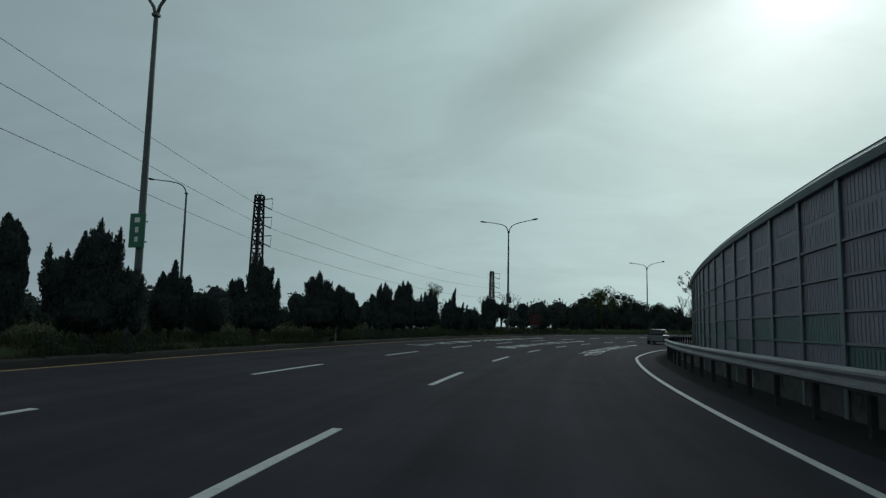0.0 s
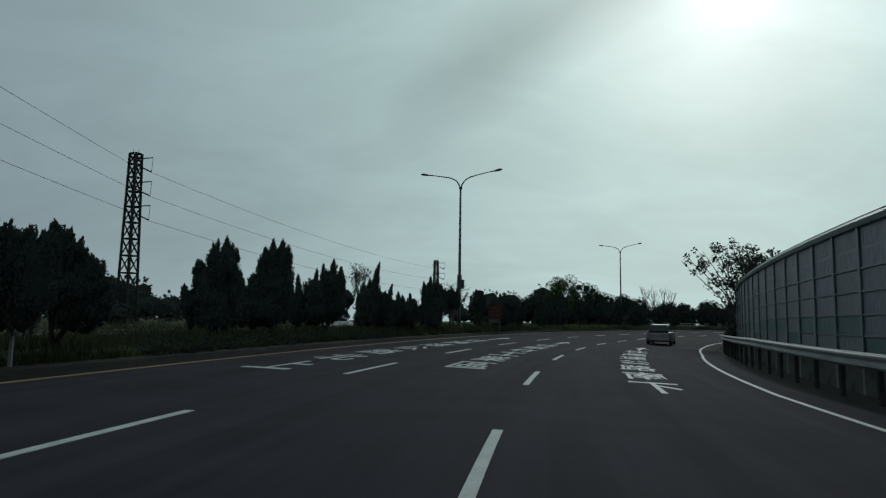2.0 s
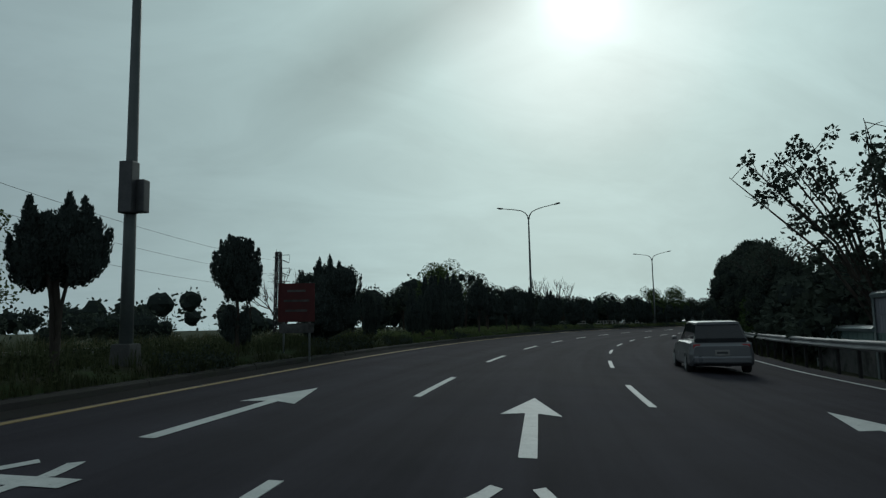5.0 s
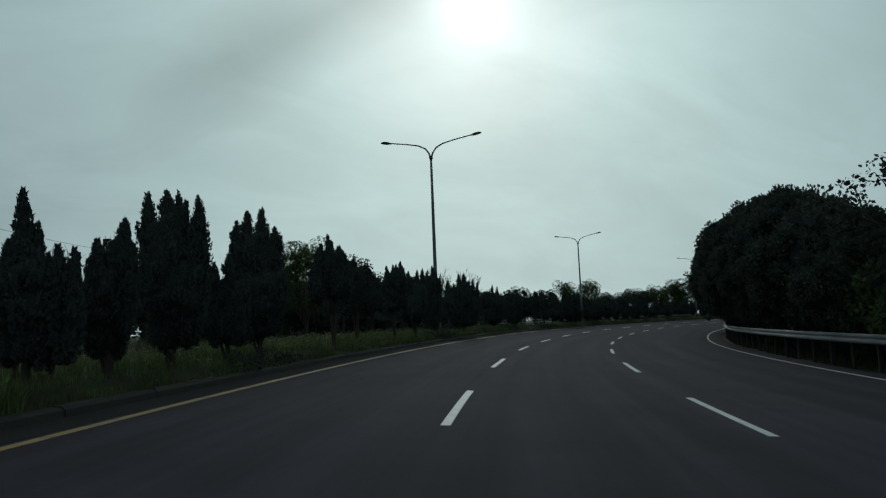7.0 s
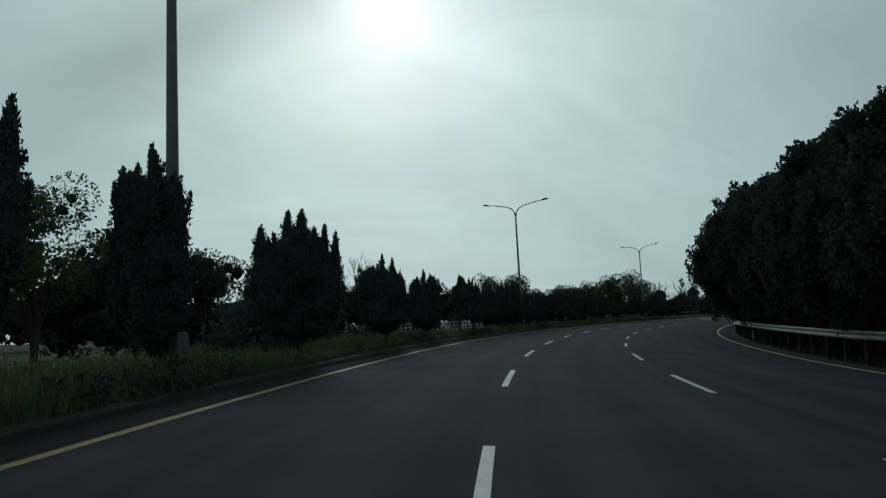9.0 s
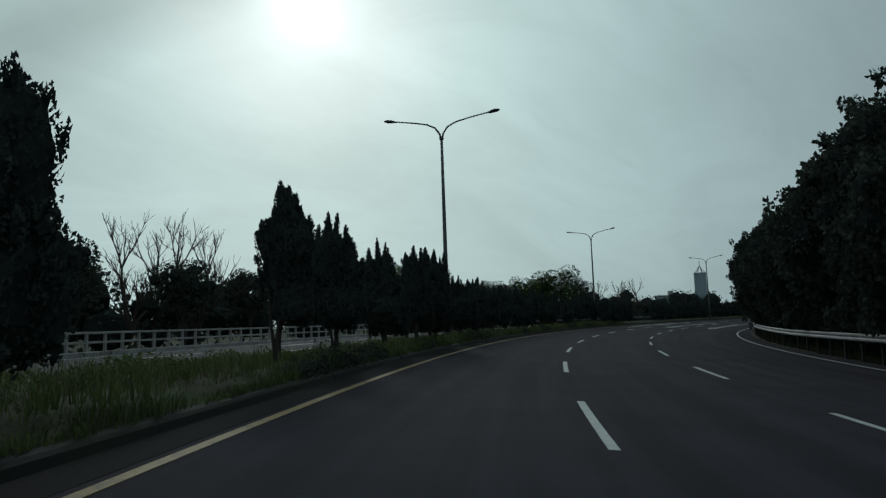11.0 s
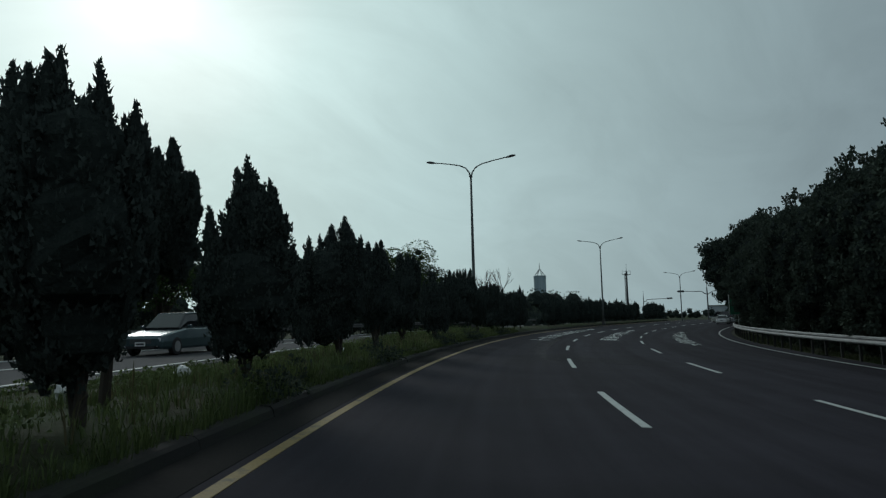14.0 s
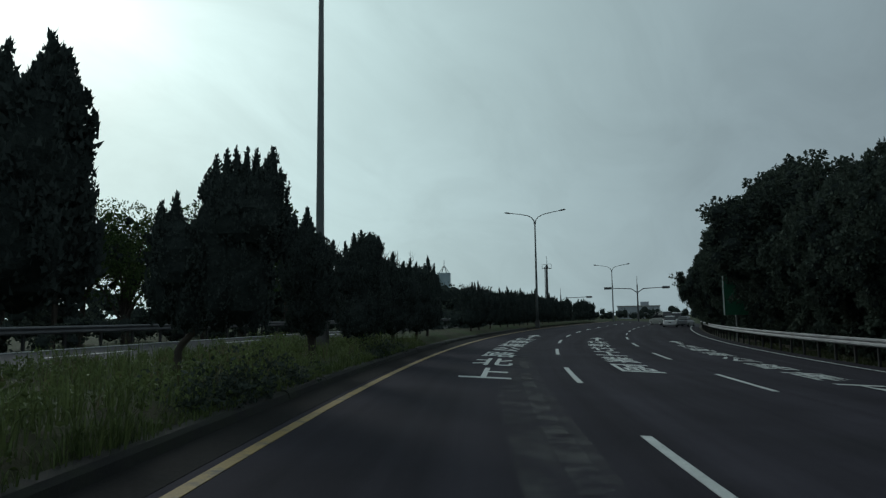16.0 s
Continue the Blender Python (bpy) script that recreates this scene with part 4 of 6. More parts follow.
bundle(101.6, -1, [(0.01, 3.71, 0.09, 3.23), (-0.16, 3.52, 0.09, 3.09), (0.33, 3.44, 0.06, 3.09), (0.42, 3.42, 0.05, 3.09), (0.08, 3.3, 0.34, 2.48), (0.48, 3.03, 0.28, 2.01), (-0.56, 2.83, 0.1, 2.28), (-0.3, 2.82, 0.1, 2.28), (-0.35, 2.48, 0.31, 1.75), (0.27, 2.62, 0.55, 1.75), (-0.04, 1.75, 0.21, 0.96)], low=1.1)
bundle(105.5, -3, [(0.23, 3.79, 0.11, 3.17), (-0.26, 3.64, 0.09, 3.17), (-0.1, 3.64, 0.08, 3.17), (0.05, 3.67, 0.1, 3.17), (0.4, 3.41, 0.09, 2.94), (0.02, 3.47, 0.43, 2.8), (0.05, 3.09, 0.43, 2.22), (-0.69, 3.02, 0.07, 2.7), (-0.56, 2.98, 0.08, 2.7), (-0.84, 2.84, 0.08, 2.5), (-0.71, 2.8, 0.34, 2.0), (-0.31, 2.8, 0.46, 1.88), (-0.36, 2.22, 0.46, 1.54), (0.05, 2.22, 0.3, 1.54)], -4.95, low=1.25)
bundle(110.2, 8, [(-0.75, 3.6, 0.12, 3.12), (-0.42, 3.69, 0.12, 3.12), (-0.3, 3.77, 0.1, 3.29), (0.07, 3.8, 0.12, 3.12), (0.34, 3.86, 0.1, 3.03), (-0.13, 3.55, 0.49, 2.42), (0.11, 3.29, 0.41, 1.99), (-0.3, 2.68, 0.7, 1.56), (-0.91, 3.2, 0.1, 2.77)], low=0.55)
bundle(114, 4, [(-0.64, 3.99, 0.1, 3.54), (-0.43, 4.04, 0.1, 3.54), (-0.2, 4.3, 0.11, 3.41), (0.12, 3.99, 0.13, 3.27), (-0.39, 3.75, 0.34, 2.93), (0.09, 3.68, 0.27, 2.93), (0.22, 3.0, 0.12, 2.53), (-0.18, 3.14, 0.46, 2.07), (-0.24, 2.47, 0.64, 1.54)])
bundle(120, 14, [(-0.86, 3.88, 0.16, 2.99), (-0.2, 4.2, 0.14, 2.99), (0.15, 4.25, 0.18, 2.99), (0.73, 3.91, 0.1, 2.99), (1.0, 3.7, 0.1, 2.79), (0.45, 3.83, 0.14, 2.99), (-0.05, 3.72, 0.8, 2.17), (-0.45, 3.41, 0.8, 1.55), (0.45, 3.1, 0.75, 1.55)])
bundle(140.9, -1, [(0.58, 3.42, 0.06, 2.53), (0.7, 3.27, 0.07, 2.59), (0.47, 3.68, 0.1, 2.53), (0.33, 3.8, 0.14, 2.37), (0.19, 3.87, 0.14, 2.37), (0.47, 3.24, 0.29, 2.53), (0.26, 3.36, 0.31, 2.01), (0.38, 2.44, 0.19, 1.72), (0.66, 2.07, 0.08, 1.66), (0.38, 1.89, 0.29, 1.42), (0.66, 2.51, 0.05, 2.39)], low=0.8)
bundle(144.6, 15, [(-0.31, 3.62, 0.1, 2.81), (-0.06, 3.95, 0.1, 2.97), (0.13, 3.91, 0.07, 3.08), (0.32, 3.64, 0.08, 2.97), (0.49, 3.35, 0.09, 2.54), (-0.18, 3.4, 0.29, 2.23), (0.21, 3.35, 0.29, 2.23), (0.41, 2.92, 0.24, 2.17), (0.01, 2.65, 0.56, 1.49), (0.16, 2.23, 0.54, 1.39)], low=0.5)
bundle(149.2, 11, [(-0.46, 3.56, 0.1, 2.93), (-0.52, 3.25, 0.19, 2.77), (-0.11, 3.88, 0.08, 3.05), (-0.25, 3.63, 0.05, 3.05), (0.11, 3.73, 0.07, 2.97), (0.22, 3.57, 0.07, 2.93), (0.02, 3.37, 0.34, 2.57), (0.26, 3.29, 0.17, 2.65), (-0.08, 2.93, 0.44, 1.87), (-0.32, 2.53, 0.41, 1.57), (0.5, 2.73, 0.08, 2.18), (0.53, 2.45, 0.19, 1.79), (-0.08, 2.26, 0.61, 1.41)], low=0.35)
bundle(153.6, 24, [(-0.37, 3.86, 0.13, 3.22), (-0.06, 4.1, 0.11, 3.35), (0.23, 4.06, 0.09, 3.35), (0.36, 4.03, 0.13, 3.28), (0.01, 3.76, 0.44, 2.82), (0.42, 3.62, 0.16, 3.08), (-0.72, 3.02, 0.1, 2.55), (-0.21, 3.22, 0.44, 2.02), (-0.09, 2.68, 0.7, 1.37)], low=0.75)
bundle(155.2, 14, [(-0.31, 2.63, 0.1, 1.97), (-0.07, 2.51, 0.05, 1.97), (-0.46, 2.43, 0.15, 1.66), (-0.12, 2.36, 0.24, 1.51), (0.12, 2.71, 0.07, 1.81), (-0.7, 2.32, 0.21, 1.51)], low=0.4, stem=0.1)
bundle(156.5, 19, [(-0.13, 4.04, 0.07, 3.51), (0.08, 4.29, 0.13, 3.31), (0.26, 3.97, 0.05, 3.51), (0.42, 4.14, 0.09, 3.51), (0.11, 3.8, 0.26, 2.74), (0.44, 3.7, 0.15, 2.74), (-0.4, 3.43, 0.13, 2.74), (-0.27, 3.51, 0.17, 2.74), (0.03, 3.31, 0.52, 2.46), (0.5, 3.41, 0.11, 2.93), (-0.58, 2.93, 0.09, 2.46), (0.63, 2.76, 0.08, 2.08), (0.03, 2.74, 0.65, 1.71), (0.2, 2.27, 0.65, 1.34)])
bundle(161.2, 16, [(-0.32, 3.41, 0.07, 2.93), (-0.39, 3.05, 0.13, 2.48), (-0.1, 3.51, 0.05, 3.08), (0.02, 3.48, 0.06, 3.01), (0.24, 3.3, 0.07, 2.97), (0.45, 3.29, 0.08, 2.78), (-0.02, 3.2, 0.31, 2.4), (0.47, 2.93, 0.16, 2.29), (0.27, 2.97, 0.16, 2.4), (-0.02, 2.55, 0.56, 1.66), (0.82, 2.6, 0.08, 2.25), (0.8, 2.4, 0.12, 1.8), (0.57, 2.29, 0.2, 1.73), (0.14, 1.99, 0.69, 1.36)])
bundle(166, 29, [(-0.43, 3.49, 0.1, 2.98), (-0.25, 3.6, 0.06, 3.18), (-0.11, 3.54, 0.06, 3.18), (0.07, 3.73, 0.1, 3.11), (0.28, 3.49, 0.09, 2.91), (-0.06, 3.32, 0.55, 2.3), (0.36, 3.11, 0.14, 2.51), (-0.48, 3.11, 0.16, 2.57), (-0.19, 2.57, 0.78, 1.31)], wide=1.15)
bundle(168.2, 21, [(-0.37, 3.14, 0.1, 2.26), (-0.39, 2.8, 0.12, 2.01), (-0.41, 2.34, 0.15, 1.52)], low=1.6, stem=-0.8)
bundle(170.3, 28, [(-0.68, 3.51, 0.08, 3.07), (-0.54, 3.24, 0.08, 2.85), (-0.36, 3.21, 0.07, 2.85), (-0.23, 3.16, 0.06, 2.85), (-0.06, 3.1, 0.06, 2.85), (0.08, 2.94, 0.07, 2.52), (0.21, 2.94, 0.07, 2.42), (-0.69, 3.07, 0.22, 2.42), (-0.28, 3.02, 0.44, 2.31), (0.08, 2.69, 0.23, 1.87), (-0.28, 2.47, 0.56, 1.34)])
bundle(173.5, 20, [(-0.59, 3.63, 0.08, 2.86), (-0.42, 3.5, 0.09, 2.86), (-0.21, 3.67, 0.08, 2.86), (-0.3, 3.6, 0.08, 3.04), (0.08, 3.58, 0.05, 3.04), (-0.0, 3.4, 0.12, 2.86), (0.39, 3.29, 0.07, 2.86), (0.47, 3.16, 0.06, 2.82), (-0.06, 3.25, 0.45, 2.15), (0.27, 3.11, 0.21, 2.36), (-0.0, 2.68, 0.51, 1.6), (-0.15, 2.15, 0.6, 1.4)])
bundle(175.3, 26, [(-0.12, 3.41, 0.08, 2.85), (-0.26, 3.26, 0.07, 2.85), (0.04, 3.08, 0.06, 2.62), (-0.1, 3.04, 0.21, 2.11), (-0.02, 2.71, 0.16, 2.2), (-0.14, 2.29, 0.25, 1.56)], low=1.4, stem=-0.75)
bundle(177.3, 32, [(-0.16, 3.53, 0.09, 3.0), (-0.02, 3.73, 0.08, 3.12), (0.09, 3.59, 0.1, 3.0), (0.3, 3.41, 0.08, 2.88), (-0.16, 3.24, 0.21, 2.53), (0.17, 3.24, 0.25, 2.53), (-0.52, 2.94, 0.08, 2.53), (0.23, 2.94, 0.39, 1.94), (-0.38, 2.64, 0.22, 1.71), (0.01, 2.47, 0.69, 1.37)])
bundle(182.7, 32, [(-0.73, 3.25, 0.08, 2.82), (-0.51, 3.3, 0.06, 2.93), (-0.24, 3.52, 0.15, 2.82), (0.01, 3.65, 0.17, 2.87), (0.22, 3.44, 0.12, 2.87), (0.37, 3.22, 0.09, 2.71), (-0.02, 3.25, 0.44, 2.56), (-0.42, 2.98, 0.44, 2.13), (0.13, 2.77, 0.25, 1.93), (-0.91, 2.77, 0.3, 1.93), (-0.42, 2.45, 0.74, 1.56), (-1.1, 2.24, 0.3, 1.46)])
bundle(186, 38, [(-0.2, 3.51, 0.11, 2.99), (-0.0, 3.47, 0.08, 2.99), (0.15, 3.55, 0.11, 2.85), (-0.45, 3.25, 0.11, 2.77), (-0.13, 3.21, 0.42, 2.41), (0.22, 3.21, 0.14, 2.55), (-0.06, 2.63, 0.53, 1.4)], low=0.5)
bundle(189.9, 36, [(-0.24, 3.57, 0.08, 3.15), (-0.1, 3.6, 0.14, 2.92), (0.12, 3.48, 0.22, 2.86), (0.29, 3.27, 0.22, 2.45), (0.07, 3.04, 0.41, 2.22), (-0.62, 2.83, 0.11, 2.33), (-0.76, 2.63, 0.14, 1.99), (-0.4, 2.74, 0.08, 2.33), (-0.93, 2.57, 0.11, 1.99), (-1.09, 2.48, 0.1, 1.99), (-0.15, 2.45, 0.61, 1.3)], low=0.4)
bundle(195, 35, [(-0.08, 3.45, 0.06, 2.94), (0.05, 3.31, 0.09, 2.84), (-0.02, 3.05, 0.13, 2.52), (-0.43, 2.89, 0.1, 2.42), (-0.23, 2.84, 0.07, 2.52), (0.35, 2.97, 0.06, 2.63), (0.25, 2.84, 0.15, 2.21), (-0.02, 2.73, 0.34, 1.8), (-0.33, 2.58, 0.22, 1.6), (0.49, 2.58, 0.1, 1.8), (0.01, 2.21, 0.58, 1.29)])
bundle(197.7, 42, [(-0.11, 3.35, 0.09, 2.72), (0.1, 3.56, 0.1, 2.87), (0.24, 3.38, 0.1, 2.72), (0.12, 3.16, 0.32, 1.98), (-0.24, 3.01, 0.1, 2.42), (-0.42, 2.94, 0.09, 2.42), (-0.02, 2.49, 0.5, 1.24)], -5.2, low=1, stem=-0.6)
bundle(202.8, 40, [(-0.58, 3.86, 0.07, 3.38), (-0.43, 3.93, 0.07, 3.38), (-0.29, 3.97, 0.07, 3.38), (-0.12, 3.96, 0.07, 3.38), (0.02, 3.99, 0.08, 3.38), (0.27, 3.99, 0.13, 3.25), (-0.4, 3.64, 0.36, 2.87), (0.14, 3.64, 0.36, 2.68), (-0.1, 3.25, 0.6, 2.49), (-1.12, 3.19, 0.08, 2.74), (-1.33, 3.06, 0.12, 2.49), (-1.06, 2.87, 0.39, 1.87), (-0.76, 2.55, 0.6, 1.37), (0.14, 2.81, 0.36, 2.37)], low=0.55, stem=-1.1)
bundle(206, 45, [(-0.13, 3.55, 0.08, 3.01), (-0.39, 3.38, 0.11, 2.84), (-0.19, 3.18, 0.48, 1.85), (0.13, 3.01, 0.32, 1.37)], low=0.4)
for s, top, wide in ((220.2, 3.8, 1.5), (231.8, 3.3, 1.4), (234.4, 3.5, 1.8), (238.6, 3.2, 1.6), (242.6, 3.4, 1.5), (245.8, 3.65, 1.6), (248.7, 3.2, 1.5), (251.4, 3.7, 1.5), (255.4, 3.45, 1.6), (259.3, 3.95, 1.6), (263.6, 3.4, 1.7), (267.8, 3.8, 1.6), (271.6, 3.6, 1.7), (276.2, 3.3, 1.7), (281.0, 3.7, 1.6), (290.5, 3.6, 1.9), (294.8, 3.8, 2.0), (301.0, 3.5, 2.0)):
    juniper(s, top, wide, spires=6, count=6000)


# ------------------------------------------------------------ broad-leaved trees
def leaf_cloud(centres, count, rng, size, spread, inner=0.70):
    """Loose leaf blades round the clump centres, each two bent triangles."""
    per = max(1, count // len(centres))
    C = np.repeat(np.array([c[:3] for c in centres]), per, 0)
    R = np.repeat(np.array([c[3] for c in centres]), per)
    n = len(C)
    v = rng.normal(size=(n, 3))
    v /= np.linalg.norm(v, axis=1)[:, None]
    r = R * (inner + (0.92 - inner) * rng.random(n) ** 0.8)
    p = C + v * r[:, None] * spread
    w = v + rng.normal(size=(n, 3)) * 0.7 + np.array([0, 0, -0.15])
    w /= np.linalg.norm(w, axis=1)[:, None]
    sd = np.cross(w, rng.normal(size=(n, 3)))
    sd /= np.linalg.norm(sd, axis=1)[:, None]
    nm = np.cross(w, sd)
    ln = size * (0.7 + 0.7 * rng.random(n))[:, None]
    wd = ln * 0.36
    a, b, c2, d2 = p, p + w * ln * 0.5 + sd * wd + nm * wd * 0.3, p + w * ln, p + w * ln * 0.5 - sd * wd + nm * wd * 0.3
    verts = np.stack([a, b, c2, d2], 1).reshape(-1, 3)
    i = np.arange(n) * 4
    faces = np.concatenate([np.stack([i, i + 1, i + 2], 1), np.stack([i, i + 2, i + 3], 1)])
    return verts.tolist(), faces.tolist()


def blob(x, y, z, r, rng, rings=6, sides=8):
    verts, faces = [], []
    for i in range(rings):
        a = math.pi * (i + 0.5) / rings
        for j in range(sides):
            b = 2 * math.pi * j / sides
            q = r * (0.8 + 0.35 * rng.random())
            verts.append((x + q * math.sin(a) * math.cos(b), y + q * math.sin(a) * math.sin(b), z + q * 0.9 * math.cos(a)))
    for i in range(rings - 1):
        for j in range(sides):
            k, l = i * sides + j, i * sides + (j + 1) % sides
            faces.append((k, l, l + sides, k + sides))
    faces += [tuple(range(sides))[::-1], tuple(range((rings - 1) * sides, rings * sides))]
    return verts, faces


def broad_tree(name, label, group, H, R, low, leaves, size, seed, material, clumps=26, solid=0.62, flat=0.8):
    """Trunk, limbs and a crown of leaf clumps between low and H."""
    rng = np.random.default_rng(seed)
    tree = thing(name, Matrix(), label, "tree", group)
    cz, rz = (H + low) / 2, (H - low) / 2
    centres = []
    for i in range(clumps):
        v = rng.normal(size=3)
        v /= np.linalg.norm(v)
        q = 0.50 + 0.38 * rng.random()
        rad = R * (0.24 + 0.14 * rng.random())
        z = cz + v[2] * rz * q * flat + 0.1 * rz
        centres.append((v[0] * R * q, v[1] * R * q, z, rad))
    limbs = [tube([(0, 0, -0.4), (0.1, 0.05, low * 0.7), (0.05, -0.1, cz)], [0.05 * R + 0.06, 0.045 * R + 0.04, 0.05], 8)]
    for x, y, z, r in centres[:12]:
        limbs.append(tube([(0.08, 0.03, low * 0.6 + 0.2), (x * 0.45, y * 0.45, low + (z - low) * 0.55), (x, y, z)], [0.10, 0.06, 0.02], 6))
    put("trunk", mesh_of("trunk", *joined(limbs), M_BARK), tree)
    pieces = [leaf_cloud(centres, leaves, rng, size, 1.15)]
    n_leaf = len(pieces[0][1])
    if solid:
        pieces += [blob(x, y, z, r * solid, rng) for x, y, z, r in centres]
    me = mesh_of("crown", *joined(pieces), [material, M_INNERSHADE])
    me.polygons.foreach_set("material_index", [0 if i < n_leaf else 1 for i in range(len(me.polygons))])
    put("crown", me, tree)
    return tree


def roadside_tree(H, R, low, seed, sprays=0, leaves=46000, size=0.21):
    """A dense crown of several rounded masses set with small leaf clumps; sprays are boughs that jut out of it."""
    rng = np.random.default_rng(seed)
    tree = thing("roadside_tree", Matrix(), "dense dark broad-leaved tree overhanging the guardrail" if not sprays else "dark broad-leaved tree with ragged boughs of large leaves", "tree", ROADSIDE)
    masses = [(0.0, 0.0, (H + low) / 2, 0.58 * R)]
    for i in range(17):
        u = (i + 0.5) / 17
        a = i * 2.4 + rng.random() * 0.5
        z = low + (H - low) * (0.14 + 0.70 * u)
        out = R * (0.70 + 0.12 * rng.random()) * math.sqrt(max(0.05, 1 - (2 * max(u, 0.32) - 0.75) ** 2)) * min(1.0, 0.04 + 1.9 * u)
        masses.append((math.cos(a) * out, math.sin(a) * out, z, R * (0.30 + 0.10 * rng.random()) * min(1.0, 0.6 + 1.6 * u)))
    masses.append((0.1, -0.1, H - 0.40 * R, 0.38 * R))
    centres = []
    while len(centres) < 330:
        mx, my, mz, mr = masses[int(rng.integers(len(masses)))]
        v = rng.normal(size=3)
        v /= np.linalg.norm(v)
        p = np.array((mx, my, mz)) + v * mr * (0.88 + 0.16 * rng.random())
        if p[2] < low or any(np.linalg.norm(p - np.array(m[:3])) < 0.80 * m[3] for m in masses):
            continue
        centres.append((*p, R * (0.085 + 0.06 * rng.random())))
    limbs = [tube([(0, 0, -0.4), (0.1, 0.05, low * 0.7 + 0.2), (0.05, -0.1, H * 0.5)], [0.05 * R + 0.06, 0.045 * R + 0.04, 0.05], 8)]
    for x, y, z, r in masses[1:]:
        limbs.append(tube([(0.08, 0.03, low * 0.6 + 0.4), (x * 0.45, y * 0.45, low + (z - low) * 0.55), (x, y, z)], [0.10, 0.06, 0.02], 6))
    tips = []
    for i in range(sprays):
        mx, my, mz, mr = masses[1 + i % (len(masses) - 1)]
        v = Vector((mx, my, (mz - (H + low) / 2) * 0.9)).normalized() + Vector(rng.normal(size=3)) * 0.35 + Vector((0, 0, 0.25))
        v.normalize()
        q = Vector((mx, my, mz))
        reach = mr + R * (0.10 + 0.14 * rng.random())
        end = q + v * reach
        limbs.append(tube([q, q + v * mr * 0.9, end], [0.05, 0.035, 0.012], 5))
        for k in range(4):
            w = end + Vector(rng.normal(size=3)) * 0.22 - v * 0.25 * k
            tips.append((*w, 0.20 + 0.14 * rng.random()))
    put("trunk", mesh_of("trunk", *joined(limbs), M_BARK), tree)
    pieces = [leaf_cloud(centres, leaves, rng, size, 1.12, 0.6)]
    if tips:
        pieces.append(leaf_cloud(tips, len(tips) * 26, rng, 0.24, 1.0, 0.1))
    n_leaf = sum(len(p[1]) for p in pieces)
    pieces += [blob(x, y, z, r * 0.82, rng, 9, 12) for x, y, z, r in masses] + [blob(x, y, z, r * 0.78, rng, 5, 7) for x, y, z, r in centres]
    me = mesh_of("crown", *joined(pieces), [M_LEAF, M_INNERSHADE])
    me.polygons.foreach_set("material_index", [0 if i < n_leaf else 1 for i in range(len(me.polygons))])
    put("crown", me, tree)
    return tree


def place(tree, s, d, z=-0.3, turn=0.0, scale=1.0, tall=1.0):
    c = copy_thing(tree, stand(s, d, z, turn))
    c.matrix_basis = c.matrix_basis @ Matrix.Diagonal((scale, scale, scale * tall, 1))
    return c


ROADSIDE = "broad-leaved trees behind the guardrail"
dense = [roadside_tree(10.6, 5.3, 1.7, 40 + i) for i in range(2)]
ragged = [roadside_tree(10.6, 5.2, 1.5, 44 + i, 46) for i in range(2)]
high = roadside_tree(11.2, 5.2, 3.4, 47, 40)
high.matrix_basis = stand(237.0, 13.7, -0.3, 20) @ Matrix.Scale(0.93, 4)
rng = np.random.default_rng(5)
spots = [99.0 + 5.2 * i for i in range(38)]
used = set()
for i, s in enumerate(spots):
    sc = float(np.interp(s, [96, 104, 109.5, 112, 120, 128, 140, 158, 167, 174, 180, 188, 198, 208, 225, 250], [0.39, 0.47, 0.57, 0.91, 1.09, 1.08, 1.12, 1.21, 1.08, 0.96, 1.0, 1.12, 1.08, 1.03, 1.10, 1.16]))
    sc *= 0.94 + 0.12 * rng.random()
    d = 12.6 + 0.6 * rng.random() + (0.0 if s < 115 else -0.55 if s < 160 else 0) + (0.7 if 198 < s < 224 else 1.1 if 224 < s < 262 else 0)
    if 231 < s < 243:
        sc *= 0.88
        d += 0.5
    tall = 1.12
    if i > 2:
        sc, tall = sc * 0.59, 1.25
    kind = dense[i % 2] if s < 150 else ragged[i % 2]
    turn = rng.random() * 360
    if kind.name not in used:
        used.add(kind.name)
        kind.matrix_basis = stand(s, d, -0.3, turn) @ Matrix.Diagonal((sc, sc, sc * tall, 1))
    else:
        c = copy_thing(kind, Matrix())
        c.matrix_basis = stand(s, d, -0.3, turn) @ Matrix.Diagonal((sc, sc, sc * tall, 1))
# low shrubs fill the gap under the crowns
shrub = broad_tree("shrub", "low dark green shrub behind the guardrail", "shrubs behind the guardrail", 2.4, 1.5, -0.1, 3200, 0.17, 71, M_LEAF, 18, 0.8)
shrub.matrix_basis = stand(87.0, 13.2, -0.2)
for i in range(60):
    place(shrub, 88.5 + 3.4 * i, 13.4 + 0.6 * rng.random(), -0.3, rng.random() * 360, 0.8 + 0.5 * rng.random())
light = broad_tree("shrub", "lighter green leafy shrub among the darker trees", "", 3.6, 1.8, 0.4, 3600, 0.16, 73, M_LEAF2, 18, 0.5)
light.matrix_basis = stand(104.5, 12.9, -0.2) @ Matrix.Scale(0.85, 4)
place(light, 100.5, 12.3, -0.2, 80, 1.25)
place(light, 194.0, 12.8, -0.2, 80, 0.9)


